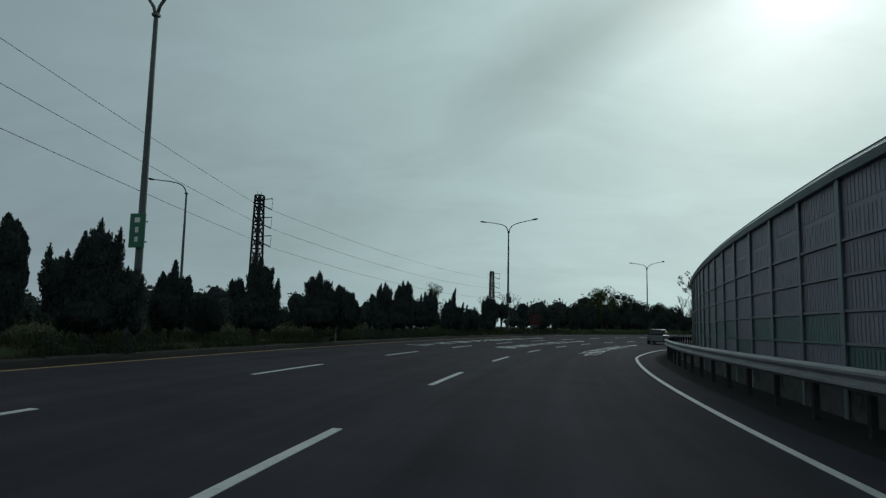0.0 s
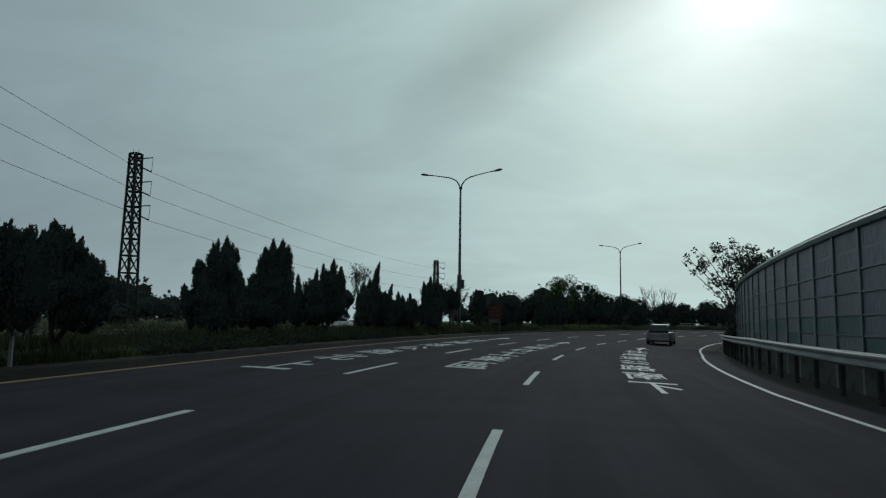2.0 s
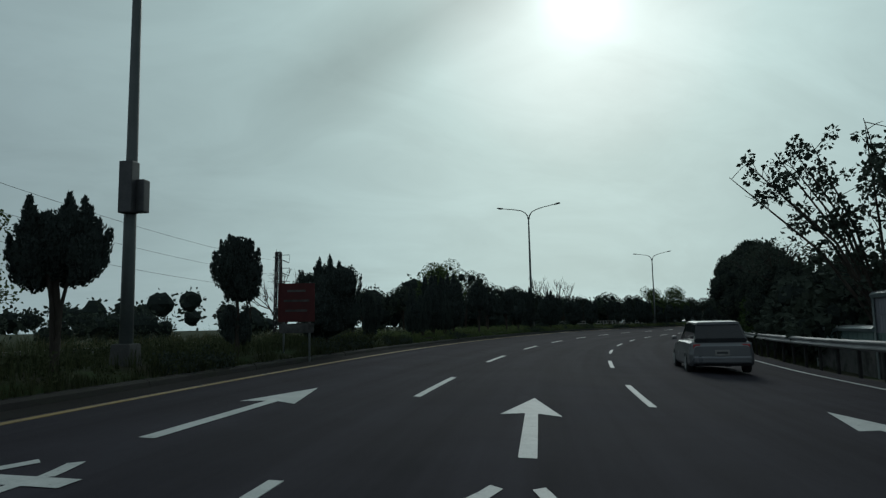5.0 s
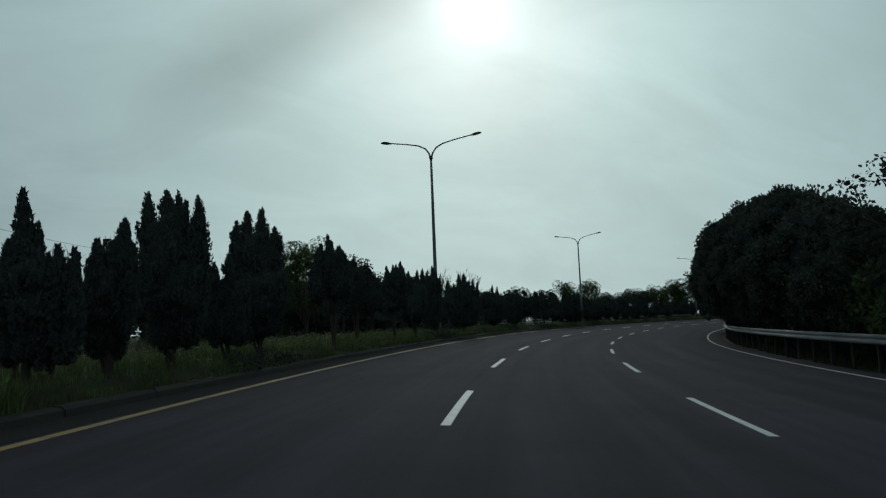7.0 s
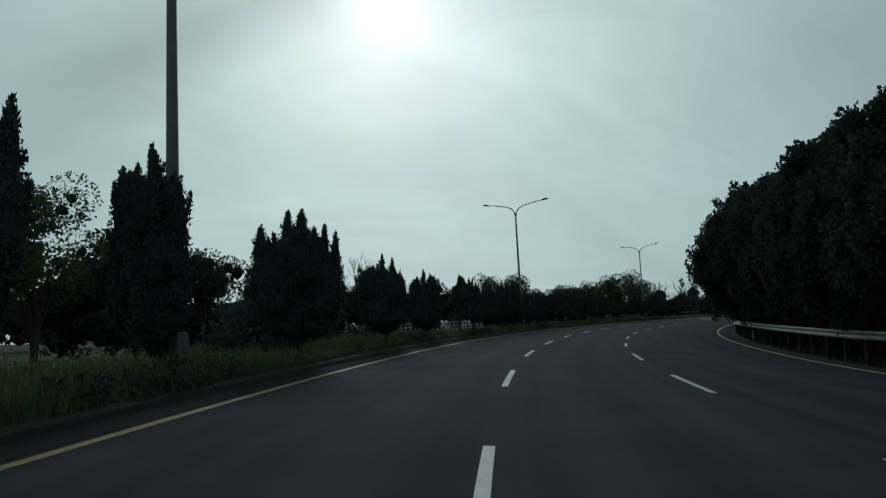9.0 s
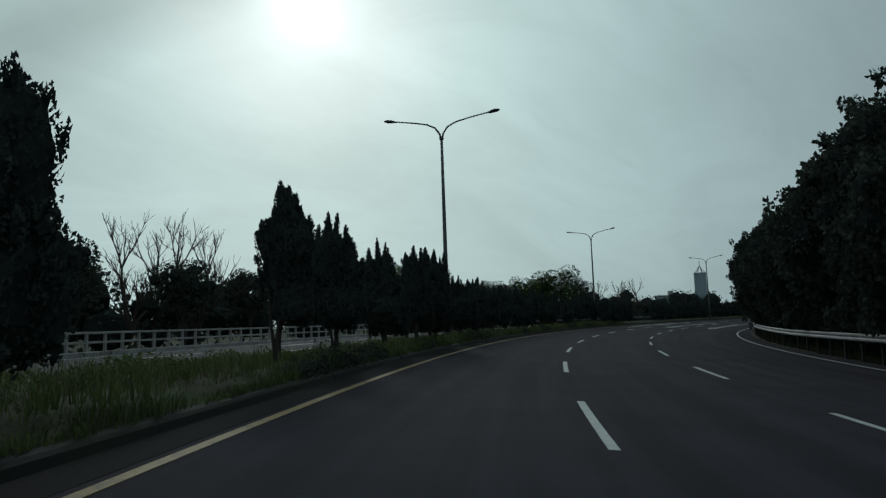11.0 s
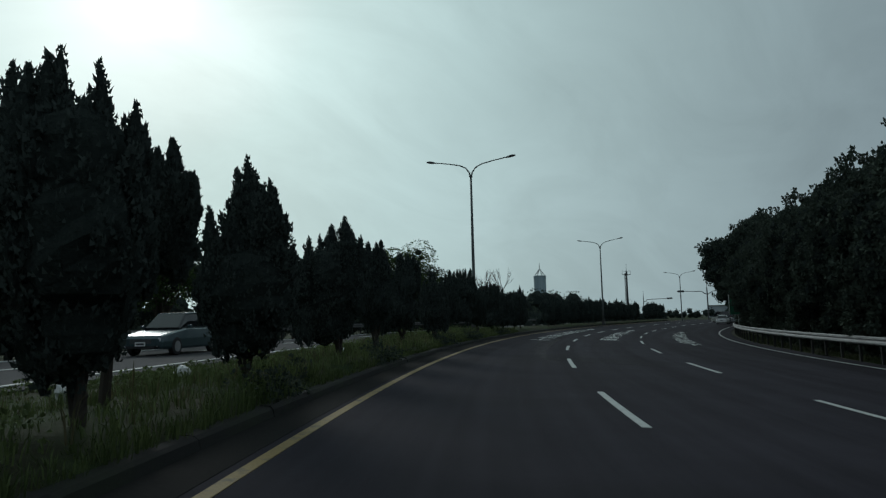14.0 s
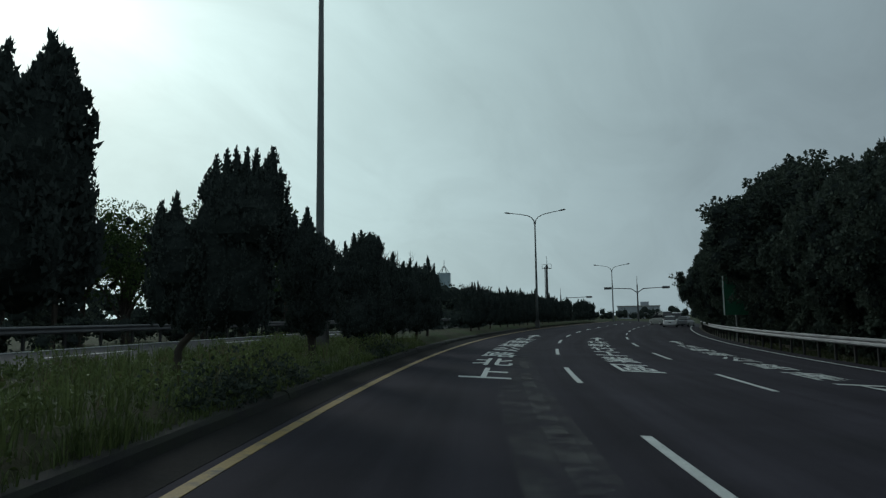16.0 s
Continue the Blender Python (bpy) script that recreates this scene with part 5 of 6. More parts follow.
# ------------------------------------------------------------ open-crowned and bare trees
def branching(rng, H, spread, levels=3, kids=4, lean=0.3, girth=0.022):
    """Tapered limbs that fork; gives tubes and the tips."""
    tubes, tips = [], []

    def grow(p, way, length, r, level):
        mid = p + way * length * 0.5 + Vector(rng.normal(size=3) * length * 0.06)
        end = p + way * length + Vector(rng.normal(size=3) * length * 0.05)
        tubes.append(tube([p, mid, end], [r, r * 0.8, r * 0.55], 6 if level < 2 else 4, False))
        if level == levels:
            tips.append(end)
            return
        for _ in range(kids):
            v = (way + Vector(rng.normal(size=3)) * spread + Vector((0, 0, lean))).normalized()
            grow(end if rng.random() < 0.7 else mid, v, length * (0.55 + 0.25 * rng.random()), r * 0.52, level + 1)
        tips.append(end)

    grow(Vector((0, 0, -0.3)), Vector((0.02, 0.03, 1)), H * 0.40, girth * H, 0)
    return tubes, tips


def open_tree(label, H, seed, leaves=0, size=0.14, material=None, spread=0.45, group="", levels=3, kids=4, girth=0.022):
    rng_ = np.random.default_rng(seed)
    tree = thing("tree", Matrix(), label, "tree", group)
    tubes, tips = branching(rng_, H, spread, levels, kids, girth=girth)
    zmax = max(t.z for t in tips)
    k = H / zmax
    put("trunk", mesh_of("trunk", *joined(tubes), M_BARK), tree, Matrix.Scale(k, 4))
    if leaves:
        centres = [(t.x * k, t.y * k, t.z * k, 0.045 * H) for t in tips if t.z > 0.3 * zmax]
        put("crown", mesh_of("crown", *leaf_cloud(centres, leaves, rng_, size, 1.4), material), tree)
    return tree


def vase_tree(label, H, reach, seed, leaves, size):
    """Many thin stems that fan out of one foot; sprays of leaves along their upper parts."""
    rng = np.random.default_rng(seed)
    tree = thing("tree", Matrix(), label, "tree")
    limbs, tufted = [tube([(0, 0, -0.4), (0.02, 0, 0.5), (0, 0, 1.3)], [0.16, 0.14, 0.12], 8)], []
    for i in range(13):
        f = (i + 0.5) / 13
        out = Vector((-reach + (reach + 1.9) * f, rng.normal() * 1.1, H * (0.84 + 0.16 * math.sin(math.pi * f) - 0.08 * rng.random())))
        foot = Vector((0, 0, 0.9 + 0.4 * rng.random()))
        mid = foot.lerp(out, 0.5) + Vector((0.25 * reach * 0.4 * (1 - f), 0, 0.35)) + Vector(rng.normal(size=3) * 0.15)
        limbs.append(tube([foot, foot.lerp(mid, 0.5) + Vector((0, 0, 0.1)), mid, mid.lerp(out, 0.5), out], [0.07, 0.06, 0.045, 0.03, 0.012], 6, False))
        for k in range(15):
            u = 0.22 + 0.78 * rng.random() ** 0.8
            p = foot.lerp(mid, u * 2) if u < 0.5 else mid.lerp(out, u * 2 - 1)
            q = p + Vector(rng.normal(size=3) * 0.34) + Vector((0, 0, 0.22))
            limbs.append(tube([p, p.lerp(q, 0.6) + Vector((0, 0, 0.03)), q], [0.016, 0.012, 0.006], 4, False))
            if rng.random() < 0.85:
                tufted.append((*q, 0.13 + 0.17 * rng.random() * (1.25 - u)))
    put("trunk", mesh_of("trunk", *joined(limbs), M_BARK), tree)
    put("crown", mesh_of("crown", *leaf_cloud(tufted, leaves, rng, size, 1.2), M_LEAF), tree)
    return tree


t1 = vase_tree("open many-stemmed tree with thin leafy branches beside the noise barrier", 8.8, 4.9, 11, 3600, 0.17)
t1.matrix_basis = stand(80.4, 12.75, -0.4)
t1b = open_tree("dense leafy tree with thin branches behind the noise barrier", 7.2, 12, 6500, 0.19, M_LEAF, 0.5, kids=5)
t1b.matrix_basis = stand(78.3, 14.6, -0.4)
t1c = open_tree("slim open-crowned tree rising out of the roadside shrubs", 6.9, 16, 2600, 0.15, M_LEAF, 0.5)
t1c.matrix_basis = stand(99.8, 13.2, -0.4)
for s, d, k in ((80.0, 15.2, 1.9), (83.0, 15.0, 2.0), (86.0, 14.2, 2.0), (89.5, 13.6, 1.85), (92.5, 13.5, 1.8), (96.0, 13.4, 1.8), (88.0, 16.0, 2.1)):
    place(shrub, s, d, -0.3, s * 51, k)
t2 = open_tree("slender half-bare young tree in the field", 5.6, 13, 1100, 0.13, M_LEAF2, 0.42)
t2.matrix_basis = stand(75.3, -18.1, -0.1)
bare = open_tree("leafless grey tree with fine upright twigs", 7.6, 14, 0, spread=0.34, levels=4, kids=4, girth=0.03)
bare.matrix_basis = stand(246.0, -19.8, 0.0)
place(bare, 253.5, -20.0, 0.0, 300, 1.05)
place(bare, 257.0, -20.6, 0.0, 70, 0.95)
place(bare, 263.0, -20.6, 0.0, 130, 1.15)
place(bare, 284.0, -19.8, 0.0, 40, 0.8)
wide = open_tree("broad leafless tree with crooked grey limbs", 7.4, 15, 0, spread=0.55, levels=4, kids=4, girth=0.034)
wide.matrix_basis = stand(115.0, -32.0, -0.2)
place(bare, 166.4, -24.5, 0.0, 30, 1.15)
place(bare, 168.1, -24.5, 0.0, 260, 1.05)
place(bare, 168.0, -30.0, 0.0, 90, 1.25)
place(bare, 171.0, -31.0, 0.0, 200, 1.15)
place(bare, 118.0, -40.0, 0.0, 200, 0.9)

# trees beyond the far carriageway: flat dark crowns over open trunks
BEYOND = "trees beyond the opposite carriageway"
back = []
for i in range(3):
    tr = broad_tree("field_tree", "dark leafy tree with an open trunk beyond the far carriageway", BEYOND, 8.0, 3.3, 3.3, 6500, 0.2, 90 + i, M_LEAF, 26, 0.5, 0.9)
    back.append(tr)
flat_top = broad_tree("field_tree", "flat-crowned tree with bare forking limbs beyond the far carriageway", BEYOND, 7.6, 3.4, 4.2, 6500, 0.16, 95, M_LEAF, 30, 0.22, 0.8)
flat_top.matrix_basis = stand(213.6, -24.0, -0.2) @ Matrix.Diagonal((0.9, 0.9, 0.76, 1))
pale = broad_tree("field_tree", "open light green tree with airy foliage beyond the far carriageway", BEYOND, 8.0, 3.0, 1.6, 11000, 0.14, 97, M_LEAF2, 34, 0.22, 0.98)
pale.matrix_basis = stand(130.0, -22.5, -0.2) @ Matrix.Scale(1.08, 4)
place(pale, 204.4, -25.0, -0.2, 50, 0.97)
place(pale, 224.1, -22.2, -0.2, 120, 0.8, 1.08)
place(pale, 234.0, -21.5, -0.2, 300, 1.4, 0.77)
place(pale, 196.8, -25.0, -0.2, 190, 0.92)
for k, (s, d, sc) in enumerate(((121.0, -27.0, 0.62), (126.0, -25.0, 0.7), (137.0, -23.0, 0.95), (144.0, -24.0, 0.98), (151.0, -24.0, 0.92), (158.0, -25.0, 0.85), (166.0, -24.0, 0.8), (174.0, -25.0, 0.8), (182.0, -25.0, 0.9), (189.0, -24.0, 0.9), (209.0, -25.0, 0.85), (214.3, -25.0, 0.72), (200.5, -26.0, 0.75), (206.8, -26.5, 0.78), (211.5, -26.0, 0.74), (216.8, -25.5, 0.70), (222.6, -25.0, 0.9), (225.5, -26.0, 0.92), (219.8, -25.0, 0.97), (228.0, -25.0, 0.9), (235.0, -25.0, 1.1), (246.0, -25.0, 1.15))):
    if k > 2:
        sc *= 1.2 if k < 10 else 1.26
    if k < 3:
        back[k].matrix_basis = stand(s, d, -0.2, 67 * k) @ Matrix.Scale(sc, 4)
    else:
        c = copy_thing(back[k % 3] if k < 10 else flat_top, Matrix())
        c.matrix_basis = stand(s, d, -0.2, 67 * k) @ Matrix.Scale(sc * 0.72, 4)


# ------------------------------------------------------------ hedges and woods that nobody could count
def thicket(name, label, line, height, deep, count, size, seed, material=None):
    """A long ragged belt of leaf clumps; line gives points along it."""
    r = np.random.default_rng(seed)
    centres = []
    for p in line:
        h = height * (0.55 + 0.55 * r.random())
        for _ in range(3):
            centres.append((p[0] + r.normal() * deep, p[1] + r.normal() * deep, p[2] + h * (0.15 + 0.7 * r.random()), h * (0.28 + 0.16 * r.random())))
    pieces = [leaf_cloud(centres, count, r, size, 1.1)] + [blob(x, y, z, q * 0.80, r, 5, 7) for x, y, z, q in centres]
    me = mesh_of(name, *joined(pieces), [material or M_LEAF, M_INNERSHADE])
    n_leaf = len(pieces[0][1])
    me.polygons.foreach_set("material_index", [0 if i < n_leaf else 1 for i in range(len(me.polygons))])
    ob = put(name, me)
    return tagged(ob, label, "thicket", kind="stuff")


def road_side(s0, s1, step, d, wobble=0.0):
    return [at(s, d + wobble * math.sin(s * 0.37)) for s in np.arange(s0, s1, step)]


thicket("thicket", "dark belt of mixed bushes and trees on the outer side of the bend", road_side(122, 136, 1.6, -8.6, 0.8), 2.0, 0.6, 5000, 0.15, 21)
thicket("thicket", "dark wood behind the far carriageway", road_side(124, 199, 3.0, -33, 3.0), 6.2, 2.0, 7500, 0.4, 22)
thicket("thicket", "low dark scrub under the trees behind the far carriageway", road_side(199, 240, 2.0, -31, 2.0), 2.6, 1.2, 6000, 0.25, 29)
thicket("thicket", "dark wood behind the far carriageway", road_side(240, 330, 3.0, -33, 3.0), 6.2, 2.0, 9000, 0.4, 30)
thicket("thicket", "low scrub across the open field", road_side(-30, 112, 2.2, -48, 5.0), 3.4, 2.5, 40000, 0.26, 23)
thicket("thicket", "distant tree line behind the field", road_side(-80, 300, 4.5, -110, 12.0), 8.5, 5.0, 9000, 0.9, 24)
thicket("thicket", "tree line behind the crossing", [at(330, 0) + Vector((math.cos(a) * 70 + 30, math.sin(a) * 70 + 10, 0)) for a in np.arange(-0.9, 2.4, 0.022)], 3.6, 2.0, 14000, 0.4, 25)
thicket("thicket", "low dark bushes along the median near the crossing", road_side(236, 320, 1.6, -8.0, 0.4), 1.3, 0.5, 9000, 0.16, 27, M_JUNIPER)
thicket("thicket", "low dark scrub behind the far guardrail", road_side(186, 300, 1.5, -21.0, 0.3), 1.25, 0.35, 12000, 0.14, 28)
thicket("thicket", "dark trees behind the noise barrier", road_side(-30, 84, 3.0, 17.0, 1.0), 3.0, 1.0, 6000, 0.25, 26)


# ------------------------------------------------------------ grass and weeds
def grass(name, label, s0, s1, d0, d1, count, tall, seed, material, z=0.3):
    r = np.random.default_rng(seed)
    s = s0 + (s1 - s0) * r.random(count)
    d = d0 + (d1 - d0) * r.random(count)
    t = np.interp(s, SG, TH)
    px = np.interp(s, SG, XG) + d * np.cos(t)
    py = np.interp(s, SG, YG) - d * np.sin(t)
    pz = -np.tan(np.radians(np.interp(s, FALL_S, FALL))) * np.clip(d, -5, 12) + z - 0.19 * dip(s, d) * (z > 0.2)
    lump = np.array([noise.noise(Vector((a * 0.75, b * 0.75, seed))) for a, b in zip(px, py)])
    h = tall * (0.45 + 0.7 * r.random(count)) * (0.62 + 1.5 * np.clip(lump + 0.12, -0.32, 0.6)) * (1 - 0.55 * dip(s, d) * (z > 0.2))
    blades = 5
    P = np.repeat(np.stack([px, py, pz], 1), blades, 0)
    Hh = np.repeat(h, blades) * (0.6 + 0.6 * r.random(count * blades))
    a = r.random(count * blades) * 6.2832
    out = np.stack([np.cos(a), np.sin(a), np.zeros_like(a)], 1)
    sd = np.stack([-np.sin(a), np.cos(a), np.zeros_like(a)], 1)
    w = (0.004 + 0.005 * r.random(len(a)))[:, None]
    P = P + out * (0.10 * r.random(len(a)))[:, None]
    bend = (0.15 + 0.5 * r.random(len(a)))[:, None] * Hh[:, None]
    up = np.array([0, 0, 1.0])
    v0, v1 = P - sd * w, P + sd * w
    v2, v3 = P + up * Hh[:, None] * 0.6 + out * bend * 0.35 + sd * w * 0.8, P + up * Hh[:, None] * 0.6 + out * bend * 0.35 - sd * w * 0.8
    v4 = P + up * Hh[:, None] * (1.0 - 0.12) + out * bend
    V = np.stack([v0, v1, v2, v3, v4], 1).reshape(-1, 3)
    i = np.arange(len(a)) * 5
    me = bpy.data.meshes.new(name)
    me.from_pydata(V.tolist(), [], np.stack([i, i + 1, i + 2, i + 3], 1).tolist() + np.stack([i + 3, i + 2, i + 4], 1).tolist())
    me.materials.append(material)
    return tagged(put(name, me), label, "grass", kind="stuff")


grass("grass", "rank olive weeds and grass on the median", 8, 84, -9.4, KERB - 0.25, 13000, 0.34, 31, M_OLIVE)
grass("grass", "long green grass and weeds on the median", 84, 216, -9.4, KERB - 0.25, 22000, 0.29, 37, M_GRASS)
grass("grass", "dark grass tufts hanging over the kerb", 8, 84, KERB - 0.45, KERB - 0.12, 3500, 0.26, 32, M_OLIVE, 0.13)
grass("grass", "grass tufts hanging over the kerb", 84, 216, KERB - 0.45, KERB - 0.12, 5500, 0.24, 38, M_GRASS, 0.13)
grass("dry_grass", "dry straw-coloured grass on the median", 84, 216, -9.2, KERB - 0.3, 3000, 0.32, 33, M_DRYGRASS)
grass("grass", "rank grass over the open field", 5, 120, -30, -9.4, 8500, 0.75, 34, M_OLIVE, 0.0)
grass("dry_grass", "dry grass over the open field", 5, 120, -34, -9.4, 2500, 0.8, 35, M_DRYGRASS, 0.0)
grass("grass", "short grass under the guardrail", 84, 240, 11.1, 12.6, 5000, 0.30, 36, M_OLIVE, -0.1)


def weeds(name, label, s0, s1, d0, d1, count, seed, material):
    """Low leafy weeds in loose patches."""
    r = np.random.default_rng(seed)
    centres = []
    while len(centres) < count:
        s, d = s0 + (s1 - s0) * r.random(), d0 + (d1 - d0) * r.random()
        if noise.noise(Vector((s * 0.22, d * 0.5, seed))) < 0.05:
            continue
        k = float(dip(s, d))
        p = at(s, d, 0.30 - 0.19 * k if d < KERB - 0.5 else 0.15)
        q = (0.10 + 0.20 * r.random() ** 2) * (1 - 0.5 * k)
        centres.append((p.x, p.y, p.z + q * 0.6, q))
    return tagged(put(name, mesh_of(name, *leaf_cloud(centres, count * 40, r, 0.055, 1.0), material)), label, "weeds", kind="stuff")


weeds("weeds", "low olive weeds among the grass of the median", 8, 84, -9.4, KERB - 0.3, 1000, 43, M_OLIVE)
weeds("weeds", "low leafy weeds among the grass of the median", 84, 216, -9.4, KERB - 0.3, 1500, 41, M_GRASS)
weeds("weeds", "dark creeping weeds over the kerb edge", 8, 216, KERB - 0.6, KERB - 0.1, 1100, 42, M_LEAF)


# ------------------------------------------------------------ pylons and wires
def bar(a, b, w):
    """A thin square bar between two points."""
    return tube([a, b], [w, w], 4)


# near-black steel: the look against a bright sky is put into the colour
M_PYLON = surface("backlit_dark_lattice_steel", (0.018, 0.019, 0.020), (0.045, 0.046, 0.048), 1.5, 0.8, 0.0, 30.0, metal=0.2, spec=0.15)


def pylon(label, H, base_w, top_w, arms):
    tower = thing("pylon", Matrix(), label, "pylon")
    def corner(z, sx, sy):
        w = base_w + (top_w - base_w) * z / H
        return Vector((sx * w / 2, sy * w / 2, z))

    levels = [H * (1 - (1 - i / 11) ** 1.15) for i in range(12)]
    for sx, sy in ((-1, -1), (1, -1), (1, 1), (-1, 1)):
        put("leg", mesh_of("leg", *bar(corner(-0.5, sx, sy), corner(H, sx, sy), 0.14), M_PYLON), tower)
    braces = []
    for za, zb in zip(levels, levels[1:]):
        for (ax, ay), (bx, by) in (((-1, -1), (1, -1)), ((1, -1), (1, 1)), ((1, 1), (-1, 1)), ((-1, 1), (-1, -1))):
            braces += [bar(corner(za, ax, ay), corner(zb, bx, by), 0.078), bar(corner(za, bx, by), corner(zb, ax, ay), 0.078), bar(corner(zb, ax, ay), corner(zb, bx, by), 0.078)]
    put("bracing", mesh_of("bracing", *joined(braces), M_PYLON), tower)
    for z in arms:
        pieces = [bar((0, 0, z), (2.3, 0, z), 0.06), bar((2.3, 0, z), (2.2, 0, z - 1.5), 0.03), bar((0.3, 0, z - 0.75), (2.2, 0, z - 1.55), 0.075)]
        put("cross_arm", mesh_of("cross_arm", *joined(pieces), M_PYLON), tower)
        put("insulator", mesh_of("insulator", *bar((-0.3, 0, z - 0.6), (-1.1, 0, z - 0.3), 0.07), M_PYLON), tower)
    put("spike", mesh_of("spike", *joined([bar((-0.4, 0, H), (-0.4, 0, H + 0.6), 0.03), bar((0.3, 0, H), (0.35, 0, H + 0.5), 0.03)]), M_PYLON), tower)
    return tower


P1, P2 = Vector((-29.7, 92.7, 0)), Vector((-0.1, 190.4, 0))
P0 = Vector((-16.8, -15.0, 0))
yaw = -math.atan2((P2 - P1).x, (P2 - P1).y)
ARMS = (18.1, 15.5, 12.9)
py1 = pylon("dark steel lattice power pylon standing in the field", 18.7, 1.45, 0.85, ARMS)
py1.matrix_basis = Matrix.Translation(P1) @ Matrix.Rotation(yaw, 4, "Z")
for p in (P0, P2):
    q = copy_thing(py1, Matrix.Translation(p + Vector((0, 0, -2.5 if p is P2 else 0))) @ Matrix.Rotation(yaw, 4, "Z"))
way = Matrix.Rotation(yaw, 4, "Z")
wires = thing("power_line", Matrix(), "thin sagging power cables between the pylons", "power line")
for a, b, da, db in ((P0, P1, 0, 0), (P1, P2, 0, -2.5)):
    for z in ARMS:
        for x, dz in ((2.2, -1.6), (-1.1, -0.3)):
            A = a + way @ Vector((x, 0, z + dz + da))
            B = b + way @ Vector((x, 0, z + dz + db))
            pts = [A.lerp(B, u) - Vector((0, 0, 4 * (0.5 if a is P0 else 1.6) * u * (1 - u))) for u in np.linspace(0, 1, 13)]
            if (x > 0) != (a is P0):
                put("cable", mesh_of("cable", *tube(pts, [0.022] * 13, 4, False), M_DARKMETAL), wires)


# ------------------------------------------------------------ signs on the median
def chevron_sign():
    sign = thing("chevron_sign", stand(32.7, -4.6, 0.05, 20), "dim orange curve warning sign with a dark chevron", "road sign")
    part("pole", boxed(0.06, 0.06, 1.6, (0, 0.04, 0.6), 0.01), M_STEEL, sign)
    plate = part("plate", boxed(0.62, 0.02, 0.75, (0, 0, 1.5), 0.006), surface("dull_orange_sheet", (0.16, 0.05, 0.02), (0.24, 0.085, 0.035), 3.0, 0.6), sign)
    bm = bmesh.new()
    shape = [(-0.16, 0.36), (0.02, 0.36), (0.20, 0.0), (0.02, -0.36), (-0.16, -0.36), (0.02, 0.0)]
    vs = [bm.verts.new((x, -0.016, 1.5 + z)) for x, z in shape]
    bm.faces.new((vs[0], vs[1], vs[2], vs[5]))
    bm.faces.new((vs[5], vs[2], vs[3], vs[4]))
    bmesh.ops.solidify(bm, geom=bm.faces[:], thickness=0.003)
    part("chevron", bm, M_DARKMETAL, plate, "dark chevron")


chevron_sign()


def red_sign():
    sign = thing("notice_board", stand(72.9, -4.75, 0.1, 12), "small red notice board with pale bars of writing", "road sign")
    red = surface("dull_red_sheet", (0.05, 0.012, 0.012), (0.085, 0.018, 0.017), 3.0, 0.7)
    for x in (-0.35, 0.35):
        part("leg", boxed(0.05, 0.05, 2.2, (x, 0.04, 0.95), 0.008), M_POLE, sign)
    board = part("board", boxed(1.0, 0.025, 1.05, (0, 0, 1.5), 0.006), red, sign)
    for k, (z, w) in enumerate(((1.82, 0.5), (1.55, 0.7), (1.28, 0.6))):
        part("writing_bar", boxed(w, 0.004, 0.06, (0, -0.017, z)), M_BASE, board)
    part("lower_board", boxed(0.95, 0.025, 0.26, (0, 0, 0.80), 0.006), M_BASE, sign, "grimy lower board")


red_sign()


def lamp_plate(lamp, z, w, h, material, label, bars):
    """A box fixed to a lamp's pole, facing the traffic."""
    plate = part("plate", boxed(w, 0.05, h, (0, -0.16, z), 0.01), material, lamp, label)
    for dz, bw, bh in bars:
        part("writing_bar", boxed(bw, 0.006, bh, (0, -0.19, z + dz)), M_WHITEPAINT, plate)
    for dz in (-h * 0.3, h * 0.3):
        part("strap", boxed(0.26, 0.28, 0.04, (0, -0.02, z + dz), 0.005), M_STEEL, lamp)


lamp_plate(lamps[0], 3.75, 0.48, 0.98, M_GREENSIGN, "green distance plate", ((0.3, 0.16, 0.14), (0.02, 0.10, 0.16), (-0.25, 0.10, 0.14)))
part("control_box", boxed(0.26, 0.24, 0.95, (0.05, -0.14, 3.9), 0.02), M_DARKMETAL, lamps[1], "dark control box")
part("control_box", boxed(0.22, 0.2, 0.6, (0.22, -0.02, 3.75), 0.02), M_DARKMETAL, lamps[1], "dark control box")


